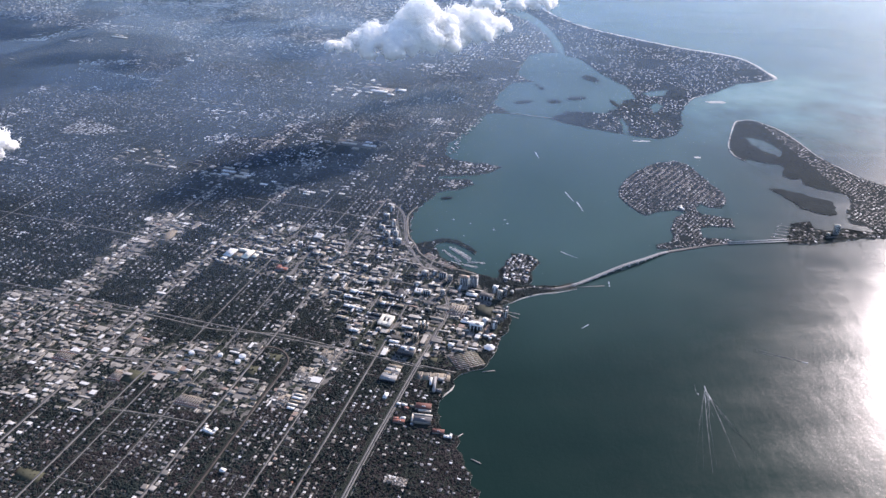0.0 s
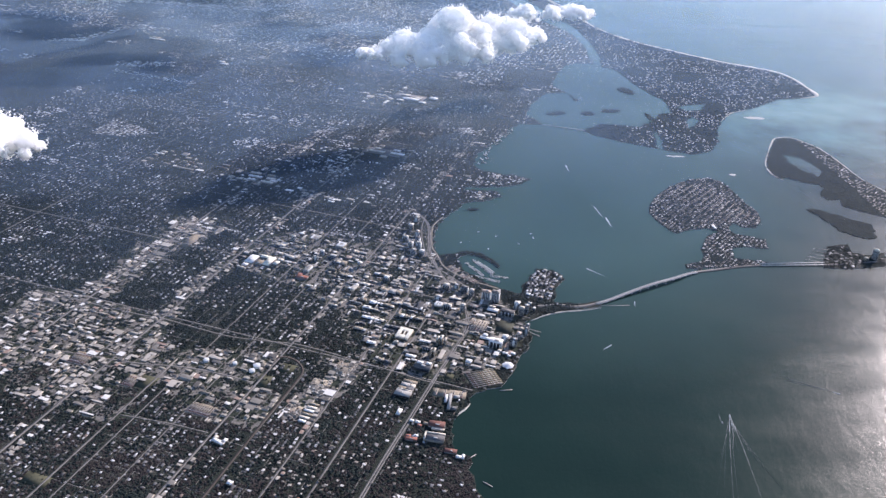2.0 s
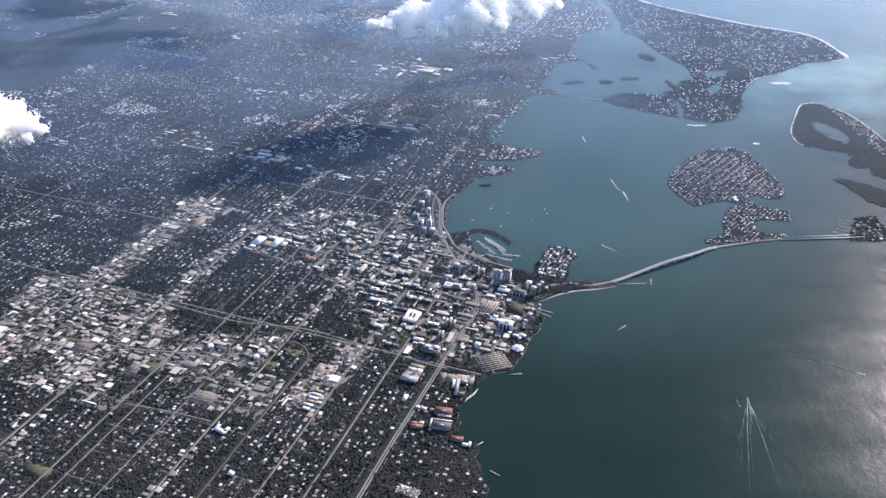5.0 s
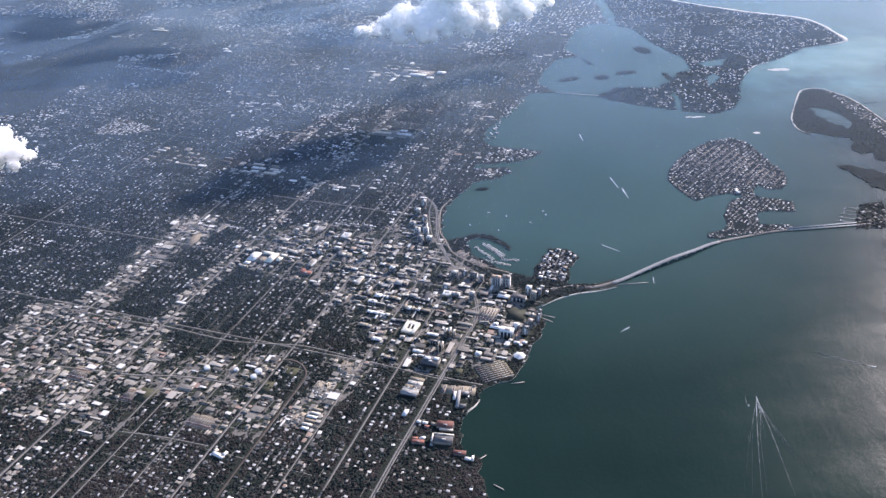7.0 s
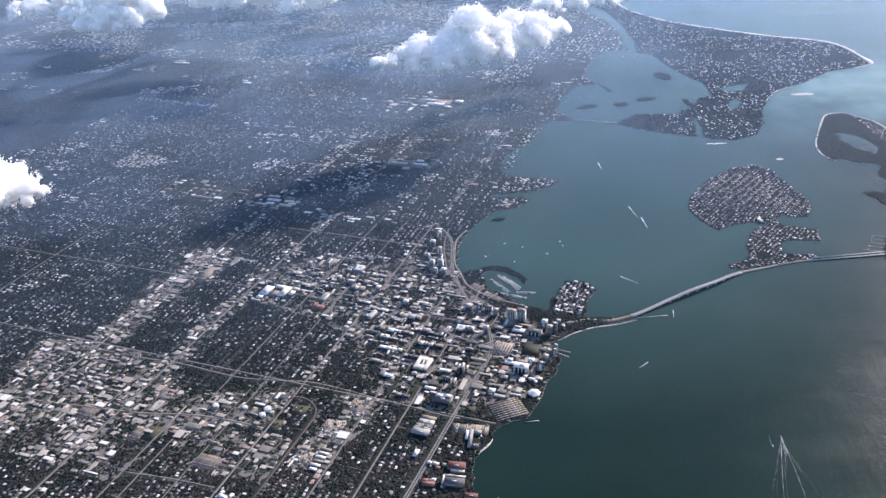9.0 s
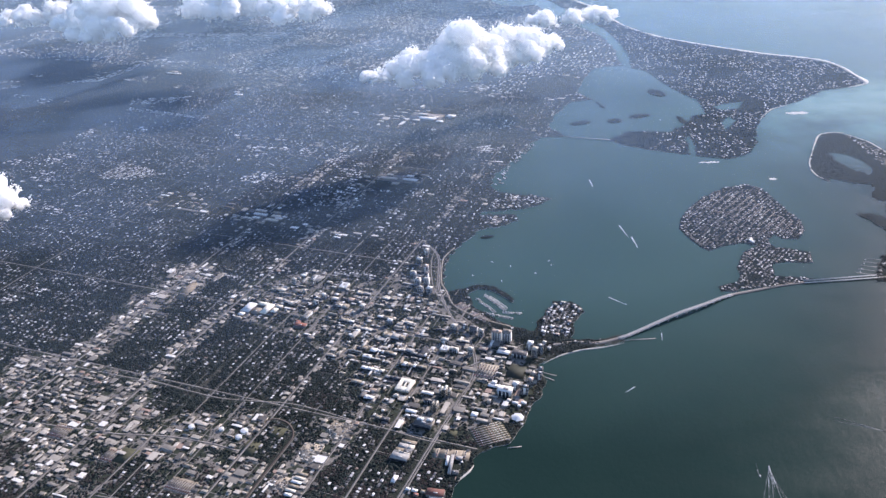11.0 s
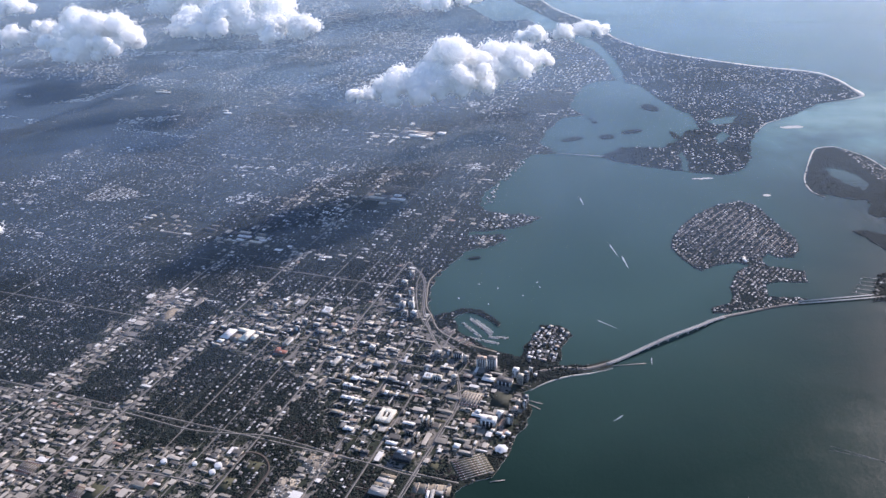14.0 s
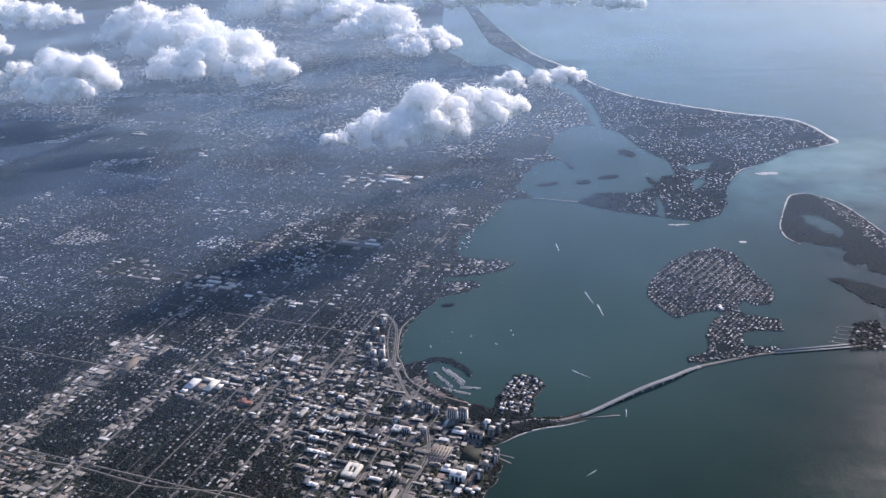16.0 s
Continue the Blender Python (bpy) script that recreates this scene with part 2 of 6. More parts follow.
def mesh_of(name, verts, faces, mats, slots=None, smooth=False):
    """A mesh from arrays of corners and of equal-sided faces."""
    verts, faces = np.asarray(verts, np.float32), np.asarray(faces, np.int32)
    me, k = bpy.data.meshes.new(name), faces.shape[1]
    me.vertices.add(len(verts))
    me.vertices.foreach_set("co", verts.ravel())
    me.loops.add(faces.size)
    me.loops.foreach_set("vertex_index", faces.ravel())
    me.polygons.add(len(faces))
    me.polygons.foreach_set("loop_start", np.arange(0, faces.size, k, dtype=np.int32))
    for m in mats:
        me.materials.append(m)
    if slots is not None:
        me.polygons.foreach_set("material_index", np.asarray(slots, np.int32))
    if smooth:
        me.polygons.foreach_set("use_smooth", np.ones(len(faces), bool))
    me.update(calc_edges=True)
    return me


def part(name, me, parent=None, label="", at=None):
    """Links a mesh as one object, under a thing if one is given."""
    ob = new(name, me)
    ob.parent = parent
    if at is not None:
        ob.matrix_basis = at
    if label:
        ob["label"] = label
    return ob


def box_arrays(x0, y0, z0, x1, y1, z1):
    v = [(x0, y0, z0), (x1, y0, z0), (x1, y1, z0), (x0, y1, z0), (x0, y0, z1), (x1, y0, z1), (x1, y1, z1), (x0, y1, z1)]
    return v, [(0, 3, 2, 1), (4, 5, 6, 7), (0, 1, 5, 4), (1, 2, 6, 5), (2, 3, 7, 6), (3, 0, 4, 7)]


def boxes(name, mat, *many):
    """One mesh of several boxes that make up one part."""
    vs, fs = [], []
    for b in many:
        v, f = box_arrays(*b)
        fs += [tuple(i + len(vs) for i in q) for q in f]
        vs += v
    return mesh_of(name, vs, fs, [mat])


def turned(x, y, z=0.0, deg=0.0, sx=1.0, sy=1.0, sz=1.0):
    return pose(x, y, z, 0, 0, deg) @ Matrix.Diagonal((sx, sy, sz, 1))


def inside(poly, pts):
    """Which points of the plan lie within a closed outline."""
    p, q = np.asarray(poly, float), np.roll(np.asarray(poly, float), -1, 0)
    out = np.zeros(len(pts), bool)
    x, y = pts[:, 0], pts[:, 1]
    for (x0, y0), (x1, y1) in zip(p, q):
        if y0 != y1:
            out ^= ((y0 > y) != (y1 > y)) & (x < (x1 - x0) * (y - y0) / (y1 - y0) + x0)
    return out


def worn(line, closed=True, step=5.0, rough=0.18):
    """A shore: the line cut into short runs and made uneven."""
    out, n = [], len(line)
    for i in range(n if closed else n - 1):
        a, b = Vector(line[i]), Vector(line[(i + 1) % n])
        k = max(1, min(40, int((b - a).length / step)))
        for j in range(k):
            p = a.lerp(b, j / k)
            amp = min((b - a).length * rough, 6.0) if j else 0.0
            d = noise.noise_vector(Vector((p.x * 0.09, p.y * 0.09, 3.0))) + 0.5 * noise.noise_vector(Vector((p.x * 0.3, p.y * 0.3, 9.0)))
            out.append((p.x + d.x * amp, p.y + d.y * amp))
    return out


def slab(name, outline, top, bottom, mat, side=None):
    """A flat body of land with an upright edge."""
    bm = bmesh.new()
    up = [bm.verts.new((x, y, top)) for x, y in outline]
    low = [bm.verts.new((x, y, bottom)) for x, y in outline]
    sheet = bm.faces.new(up)
    sheet.normal_update()
    bmesh.ops.triangulate(bm, faces=[sheet], ngon_method="EAR_CLIP")
    for f in bm.faces:
        f.normal_update()
        if f.normal.z < 0:
            f.normal_flip()
    for i in range(len(up)):
        j = (i + 1) % len(up)
        f = bm.faces.new((up[i], low[i], low[j], up[j]))
        f.material_index = 1 if side else 0
    me = bpy.data.meshes.new(name)
    bm.to_mesh(me)
    bm.free()
    me.materials.append(mat)
    if side:
        me.materials.append(side)
    return me


def ribbon(name, line, width, z, mat, thick=0.25):
    """A band of even or given width along a line, with thickness."""
    line = [Vector((p[0], p[1], p[2] if len(p) > 2 else z)) for p in line]
    vs, fs = [], []
    for i, p in enumerate(line):
        d = line[min(i + 1, len(line) - 1)] - line[max(i - 1, 0)]
        s = Vector((-d.y, d.x, 0)).normalized() * (width[i] if isinstance(width, (list, tuple)) else width) / 2
        vs += [p + s, p - s, p - s - Vector((0, 0, thick)), p + s - Vector((0, 0, thick))]
    for i in range(len(line) - 1):
        a, b = 4 * i, 4 * i + 4
        fs += [(a + 1, b + 1, b, a), (a + 2, b + 2, b + 1, a + 1), (a, b, b + 3, a + 3)]
    e = 4 * (len(line) - 1)
    fs += [(0, 3, 2, 1), (e, e + 1, e + 2, e + 3)]
    return mesh_of(name, vs, fs, [mat])


def smooth_line(pts, k=6):
    """A soft curve through points."""
    out = []
    P = [Vector(p) for p in pts]
    for i in range(len(P) - 1):
        a, b, c, d = P[max(i - 1, 0)], P[i], P[i + 1], P[min(i + 2, len(P) - 1)]
        for j in range(k):
            t = j / k
            out.append(0.5 * (2 * b + (c - a) * t + (2 * a - 5 * b + 4 * c - d) * t * t + (3 * b - a - 3 * c + d) * t ** 3))
    return out + [P[-1]]


# ---- water and land ----
SEA = -0.5
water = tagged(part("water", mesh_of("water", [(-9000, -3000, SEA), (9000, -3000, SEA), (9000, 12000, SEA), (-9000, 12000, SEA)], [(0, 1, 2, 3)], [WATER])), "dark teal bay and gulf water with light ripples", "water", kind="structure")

SHORE_NEAR = [(75, -900), (74, -300), (71, -241), (65, -221), (62, -190), (51, -188), (47, -168), (49, -141), (54, -132), (62, -123), (66, -115), (66, -107), (73, -99), (85, -92), (99, -88), (106, -76), (116, -57), (123, -36), (134, -21), (141, 1), (140, 19), (136, 34), (159, 50), (182, 60), (208, 65), (233, 73), (236, 87), (207, 80), (178, 81), (184, 115), (199, 136), (195, 149), (185, 159), (164, 162), (146, 124), (137, 98), (117, 107)]
SHORE_PARK = [(110, 112), (103, 117), (90, 131), (72, 150), (69, 168), (64, 180), (69, 188), (79, 194), (94, 188), (108, 172), (117, 160), (119, 167), (111, 181), (97, 199), (78, 205), (60, 195), (41, 189), (35, 206), (34, 237), (37, 261), (41, 278), (52, 302), (65, 325)]
SHORE_FAR = [(82, 356), (113, 368), (140, 386), (136, 404), (100, 409), (84, 404), (86, 416), (120, 418), (154, 425), (178, 440), (194, 459), (172, 469), (118, 486), (105, 510), (111, 557), (148, 619), (178, 689), (203, 729), (248, 727), (221, 785), (245, 862), (277, 930), (326, 944), (302, 992), (323, 1075), (355, 1162), (385, 1188), (436, 1193), (428, 1253), (440, 1330), (430, 1480), (385, 1600), (340, 1704), (294, 1917), (190, 1910), (105, 2200), (90, 2700), (100, 3500), (60, 9000)]
MAINLAND = worn(SHORE_NEAR + SHORE_PARK + SHORE_FAR, False)
MAINLAND_ALL = MAINLAND + [(-6000, 9000), (-6000, -900)]
SIESTA_GULF = [(857, 980), (895, 1000), (898, 1054), (893, 1140), (864, 1198), (762, 1264), (655, 1361), (565, 1464), (502, 1607), (458, 1847), (381, 2092), (334, 2440), (292, 2798), (244, 3344), (150, 5000), (60, 8000)]
SIESTA_BAY = [(40, 8000), (118, 5000), (200, 3344), (232, 2700), (258, 2300), (335, 2000), (405, 1740), (450, 1560), (462, 1400), (460, 1273), (445, 1171), (473, 1145), (491, 1044), (512, 965), (530, 918), (524, 830), (497, 824), (468, 772), (434, 736), (385, 747), (356, 743), (320, 703), (342, 677), (382, 649), (440, 622), (452, 678), (458, 730), (463, 678), (450, 617), (500, 600), (529, 613), (560, 655), (590, 743), (615, 795), (652, 848), (722, 895), (794, 960)]
SIESTA = worn(SIESTA_GULF, False) + [SIESTA_GULF[-1]] + worn(SIESTA_BAY, False) + [SIESTA_BAY[-1]]
BIRD = worn([(357, 345), (366, 375), (382, 405), (417, 450), (456, 481), (493, 494), (512, 477), (517, 438), (521, 401), (529, 365), (523, 333), (506, 307), (486, 308), (478, 321), (462, 300), (468, 283), (507, 270), (500, 241), (462, 244), (449, 240), (440, 210), (484, 203), (473, 192), (436, 186), (366, 174), (367, 188), (391, 197), (400, 214), (402, 235), (425, 276), (446, 290), (430, 299), (402, 292), (380, 278), (364, 312)], True, 4, 0.08)
LIDO = worn([(618, 562), (638, 606), (667, 665), (689, 702), (720, 709), (738, 684), (752, 653), (758, 600), (762, 516), (773, 477), (784, 441), (804, 406), (900, 330), (1100, 150), (1000, 80), (800, 180), (740, 214), (705, 226), (700, 249), (682, 258), (698, 297), (722, 328), (731, 359), (713, 370), (695, 381), (678, 400), (685, 424), (665, 418), (657, 432), (674, 462), (680, 482), (657, 486), (642, 498), (627, 511), (620, 494), (617, 502), (612, 523)])
MANGROVE_KEY = worn([(612, 379), (633, 379), (650, 364), (669, 347), (690, 333), (687, 311), (673, 287), (650, 290), (631, 306), (629, 330), (623, 357)])
COON_KEY = worn([(556, 190), (559, 205), (574, 230), (595, 257), (621, 265), (618, 239), (632, 232), (662, 240), (690, 232), (740, 222), (760, 212), (666, 208), (632, 200), (595, 191)])
LAGOON = worn([(668, 616), (688, 608), (704, 582), (706, 540), (691, 518), (672, 545), (664, 589)])
ISLAND_PONDS = ([(548, 875), (585, 893), (615, 900), (592, 859), (558, 851)], [(538, 781), (560, 812), (566, 783), (532, 740)])


def land(name, outline, label, mat=GROUND, top=0.0):
    return tagged(part(name, slab(name, outline, top, -1.5, mat, CONCRETE)), label, "ground", kind="structure")


land("ground_mainland", MAINLAND_ALL, "tree-covered flat coastal mainland with streets")
land("ground_barrier_island", SIESTA, "long built-up barrier island beside the gulf", MANGROVE_SOIL)
land("ground_residential_island", BIRD, "dredged island packed with rows of houses", MANGROVE_SOIL)
land("ground_beach_island", LIDO, "narrow barrier island with mangrove and houses", MANGROVE_SOIL)
land("ground_mangrove_key", MANGROVE_KEY, "low dark mangrove islet", MANGROVE_SOIL)
land("ground_causeway_key", COON_KEY, "small built-up key beside the causeway")
ISLETS = [(462, 975, 15, 26, 0.3), (347, 806, 14, 12, 0.2), (398, 830, 22, 10, 0.3), (283, 800, 22, 9, 0.4), (338, 895, 5, 7, 0.2), (333, 918, 4, 4, 0.0), (93, 334, 8, 3, 0.2), (470, 800, 5, 22, 0.1)]
ISLET_LINES = []
for x, y, a, b, turn in ISLETS:
    ring = worn([(x + a * math.cos(i * math.tau / 12) * math.cos(turn) - b * math.sin(i * math.tau / 12) * math.sin(turn), y + a * math.cos(i * math.tau / 12) * math.sin(turn) + b * math.sin(i * math.tau / 12) * math.cos(turn)) for i in range(12)], True, 2.0, 0.3)
    ISLET_LINES.append(ring)
    land("ground_islet", ring, "small round mangrove islet in shallow water", MANGROVE_SOIL)
for ring in ISLAND_PONDS:
    tagged(part("water_pond", slab("water_pond", worn(ring, True, 4, 0.15), 0.05, -0.3, WATER)), "quiet pale pond among island houses", "water", kind="structure")
tagged(part("water_lagoon", slab("water_lagoon", LAGOON, 0.02, -0.3, WATER)), "still dark lagoon among mangroves", "water", kind="structure")

# beaches along the gulf
def beach(line, width, label, z=0.08):
    run = smooth_line([(x, y, 0) for x, y in line], 8)
    w = [width * (0.75 + 0.5 * noise.noise(Vector((p.x * 0.02, p.y * 0.02, 1)))) * min(1, (i + 1) / 10, (len(run) - i) / 10) for i, p in enumerate(run)]
    tagged(part("beach", ribbon("beach", [(p.x, p.y, z) for p in run], w, z, SAND, 0.7)), label, "beach", kind="structure")


beach([(850, 976), (896, 1000), (901, 1054), (896, 1140), (867, 1200), (764, 1268), (657, 1365), (567, 1468), (504, 1610), (460, 1850), (384, 2095), (337, 2442)], 13, "bright white sand beach along the gulf")
beach([(612, 791), (630, 820), (652, 849), (690, 872)], 5, "narrow pale sand beach at the pass")
beach([(622, 496), (611, 523), (617, 564), (637, 609), (666, 668), (689, 704), (721, 711), (740, 686), (754, 654), (760, 600), (764, 516), (775, 477), (786, 441), (806, 406), (903, 331)], 2.8, "pale sand rim of the beach island")
beach([(142, 36), (160, 49), (183, 59), (208, 63.5), (232, 71)], 1.7, "narrow sand strip below the causeway")
beach([(49, -139), (55, -131), (62, -123), (66, -116)], 2.2, "small pale beach by the inlet")
for x, y, a, b in ((692, 824, 22, 8), (541, 512, 6, 4), (464, 588, 18, 2.5)):
    ring = worn([(x + a * math.cos(i * math.tau / 10), y + b * math.sin(i * math.tau / 10)) for i in range(10)], True, 3, 0.4)
    tagged(part("sandbar", slab("sandbar", ring, SEA + 0.06, SEA - 1, SAND)), "pale sandbar awash in the pass", "sandbar", kind="structure")

# ---- streets ----
TURN = 70.5
AHEAD, ACROSS = Vector((math.cos(radians(TURN)), math.sin(radians(TURN)))), Vector((math.sin(radians(TURN)), -math.cos(radians(TURN))))


def uv(x, y):
    return x * AHEAD.x + y * AHEAD.y, x * ACROSS.x + y * ACROSS.y


def xy(u, v):
    return u * AHEAD.x + v * ACROSS.x, u * AHEAD.y + v * ACROSS.y



def on_mainland(pts, edge=0.0):
    ok = inside(MAINLAND_ALL, pts)
    if edge:
        for dx, dy in ((edge, 0), (-edge, 0), (0, edge), (0, -edge)):
            ok &= inside(MAINLAND_ALL, pts + (dx, dy))
    return ok


def in_view(pts):
    x, y = pts[:, 0], pts[:, 1]
    return (x > -400 - 0.56 * (y + 260)) & (y > -330)


STREETS = []  # u or v line, from, to, half width


def street(kind, at, a, b, width, mat, label):
    """A straight street of the town grid, cut where it would leave the land."""
    n = int((b - a) / 6)
    run = [(xy(a + (b - a) * i / n, at) if kind == "v" else xy(at, a + (b - a) * i / n)) for i in range(n + 1)]
    pts = np.array(run)
    ok = on_mainland(pts, 2.0) & in_view(pts)
    best, i = (0, 0), 0
    while i <= n:
        j = i
        while j <= n and ok[j]:
            j += 1
        if j - i > best[1] - best[0]:
            best = (i, j)
        i = j + 1
    if best[1] - best[0] < 4:
        return
    seg = [run[k] for k in range(best[0], best[1], 1)]
    tagged(part("road", ribbon("road", seg[::4] + [seg[-1]], width, (0.06 if mat is ASPHALT else 0.035) + (0.008 if kind == "u" else 0.0), mat, 0.3)), label, "road", kind="structure")
    STREETS.append((kind, at, a, b, width / 2 + 0.4))


ARTERIES = [(-570, 2.0), (-361, 2.6), (-261, 2.6), (-201, 1.9), (-184, 1.4), (-146, 1.2), (-106, 2.3), (-27, 1.7), (10, 2.0)]
for v, w in ARTERIES:
    street("v", v, -420, 480 if v in (-570, -361) else 640 if v == -261 else 700 if v in (-184, -106) else -130 if v == -201 else 400, w, ASPHALT, "long straight grey avenue through the suburbs")
for v in np.arange(-560, 60, 14.0):
    if min(abs(v - a) for a, _ in ARTERIES) > 5:
        street("v", float(v), -420, 330 + 200 * noise.noise(Vector((v, 0, 0))), 0.8, STREET, "narrow grey side street between houses")
for i, u in enumerate(np.arange(-407, 1350, 31.0)):
    main = i % 5 == 1 and u > -100
    if main or u < 400:
        street("u", float(u), -800 if main else -420 + 90 * (i % 3), 320 if main else 60 - 110 * (i % 2), 1.6 if main else 0.8, ASPHALT if main else STREET, "grey cross street between blocks")


def drive(line, width, label, mat=ASPHALT, z=0.09):
    run = [(p.x, p.y) for p in smooth_line([(x, y, 0) for x, y in line], 7)]
    tagged(part("road", ribbon("road", run, width, z, mat, 0.3)), label, "road", kind="structure")
    return run


HIGHWAY_LINE = [(-64, -330), (-33, -244), (-15, -195), (-1, -159), (18, -110), (34, -69), (50, -30), (68, 20), (68, 60), (60, 95), (44, 130), (33, 170), (27, 210), (27, 262), (22, 292), (8, 318)]
HIGHWAY = drive(HIGHWAY_LINE, 1.7, "northbound half of the divided coastal highway")
drive([(x + 2.2, y - 0.8) for x, y in HIGHWAY_LINE], 1.7, "southbound half of the divided coastal highway")
BAYFRONT = drive([(66, 60), (80, 94), (62, 124), (38, 156), (24, 192), (19, 228), (18, 270), (24, 310)], 1.4, "curved bayfront drive along the shore", z=0.11)
PROMENADE = drive([(112, 108), (86, 122), (62, 140), (46, 160), (38, 190), (32, 210), (31.5, 240), (34, 275), (48, 304)], 1.9, "pale waterfront promenade round the bay", GRAVEL, 0.13)
RAILWAY = drive([(-194, -340), (-161, -245), (-144, -195), (-120, -125), (-107, -88), (-103, -70), (-111, -54), (-125, -47), (-134, -51)], 2.4, "curved railway bed through the yards", BALLAST, 0.12)
CROSSING = drive([(-470, -20), (-395, -39), (-332, -53), (-273, -65), (-222, -70), (-176, -82), (-150, -92)], 1.7, "broad grey cross street through the yards", z=0.115)
LANE = drive([(-262, -146), (-216, -156), (-176, -168)], 1.2, "tan lane past the storage yards", ASPHALT, 0.12)
WIGGLE = drive([(-420, 68), (-308, 29), (-267, 18), (-220, -1), (-187, -13), (-150, -19), (-114, -24), (-77, -38), (-47, -52), (-12, -66), (16, -79), (36, -86)], 1.5, "grey cross-town road through the industrial blocks", z=0.10)


# ---- town: districts ----
DOWNTOWN = [(-60, -40), (20, -75), (60, -85), (110, -50), (138, 10), (132, 40), (110, 100), (58, 125), (30, 190), (20, 250), (-60, 215), (-130, 250), (-235, 215), (-215, 140), (-120, 90), (-75, 40)]
def plan(*spots):
    """An outline given along and across the avenues."""
    return [xy(u, v) for u, v in spots]


YARDS = plan((-222, -430), (-72, -430), (-60, -380), (-66, -300), (-76, -245), (-112, -235), (-114, -205), (-95, -165), (-80, -150), (-72, -108), (-190, -108), (-205, -118), (-196, -165), (-168, -190), (-185, -203), (-225, -188), (-240, -210), (-236, -300))
YARDS_RAIL = plan((-142, -104), (-142, -75), (-202, -75), (-196, -104))
YARDS_TAN = plan((-68, -66), (-64, -14), (-100, -13), (-135, -23), (-178, -27), (-178, -64))
STRIP_C = plan((-60, -382), (-60, -338), (60, -338), (110, -322), (160, -335), (160, -400), (90, -400), (20, -388))
STRIP_D = plan((-74, -276), (-74, -246), (20, -246), (95, -244), (95, -272), (20, -278))
WOODS = [plan((-84, -240), (-66, -200), (-78, -152), (-92, -163), (-108, -208)), plan((-169, -187), (-169, -140), (-182, -130), (-194, -163)), plan((-94, 14), (-96, 44), (-116, 46), (-118, 18)), plan((-40, -240), (-20, -200), (-42, -192), (-58, -230)), plan((-62, -330), (-62, -282), (-40, -284), (-44, -328))]
STRIP_A = [(-330, 160), (-300, 150), (-235, 260), (-260, 300), (-330, 260)]
STRIP_B = [(-440, 470), (-300, 425), (-190, 375), (-180, 395), (-270, 455), (-400, 530)]
MALL = [(-105, 800), (50, 800), (60, 920), (-105, 940)]
MALL_SMALL = [(-110, 515), (10, 505), (0, 600), (-100, 600)]
TRAILER_PARK = [(-552, 586), (-489, 575), (-430, 600), (-450, 606), (-529, 659)]
TERRACE_ROW = [(-640, 955), (-450, 885), (-446, 900), (-634, 974)]
FAR_ROWS = (plan((560, -545), (572, -470), (584, -474), (574, -552)), [(-890, 1640), (-420, 1600), (-410, 1640), (-880, 1690)], [(-880, 1175), (-780, 1185), (-720, 1320), (-735, 1345), (-800, 1215)], [(-640, 990), (-520, 1010), (-525, 1045), (-650, 1030)])
COMMERCE = (DOWNTOWN, YARDS, YARDS_RAIL, YARDS_TAN, STRIP_C, STRIP_D, STRIP_A, STRIP_B, MALL, MALL_SMALL)
TAKEN = []  # discs already built over: x, y, radius


def free_of(pts, discs):
    ok = np.ones(len(pts), bool)
    for x, y, r in discs:
        ok &= (pts[:, 0] - x) ** 2 + (pts[:, 1] - y) ** 2 > r * r
    return ok


def in_any(pts, polys):
    out = np.zeros(len(pts), bool)
    for poly in polys:
        out |= inside(poly, pts)
    return out


def off_streets(pts, slack=0.0, least=0.0):
    u, v = pts @ np.array(AHEAD), pts @ np.array(ACROSS)
    ok = np.ones(len(pts), bool)
    for kind, at, a, b, half in STREETS:
        if half < least:
            continue
        ok &= np.abs((v if kind == "v" else u) - at) > half + slack
    for line, half in ((HIGHWAY, 3.4), (BAYFRONT, 1.5), (PROMENADE, 1.6), (RAILWAY, 2.6), (WIGGLE, 1.6), (CROSSING, 1.7), (LANE, 1.4)):
        P = np.array(line)
        near = (pts[:, 0] > P[:, 0].min() - 5) & (pts[:, 0] < P[:, 0].max() + 5) & (pts[:, 1] > P[:, 1].min() - 5) & (pts[:, 1] < P[:, 1].max() + 5)
        idx = np.nonzero(near)[0]
        for (x0, y0), (x1, y1) in zip(P[:-1], P[1:]):
            d = np.array([x1 - x0, y1 - y0])
            t = np.clip(((pts[idx] - (x0, y0)) @ d) / (d @ d), 0, 1)
            gap = np.hypot(*(pts[idx] - (x0, y0) - t[:, None] * d).T)
            ok[idx] &= gap > half + slack
    return ok


# ---- buildings of the town ----
def empty(name, label, category, group):
    return tagged(new(name), label, category, group)


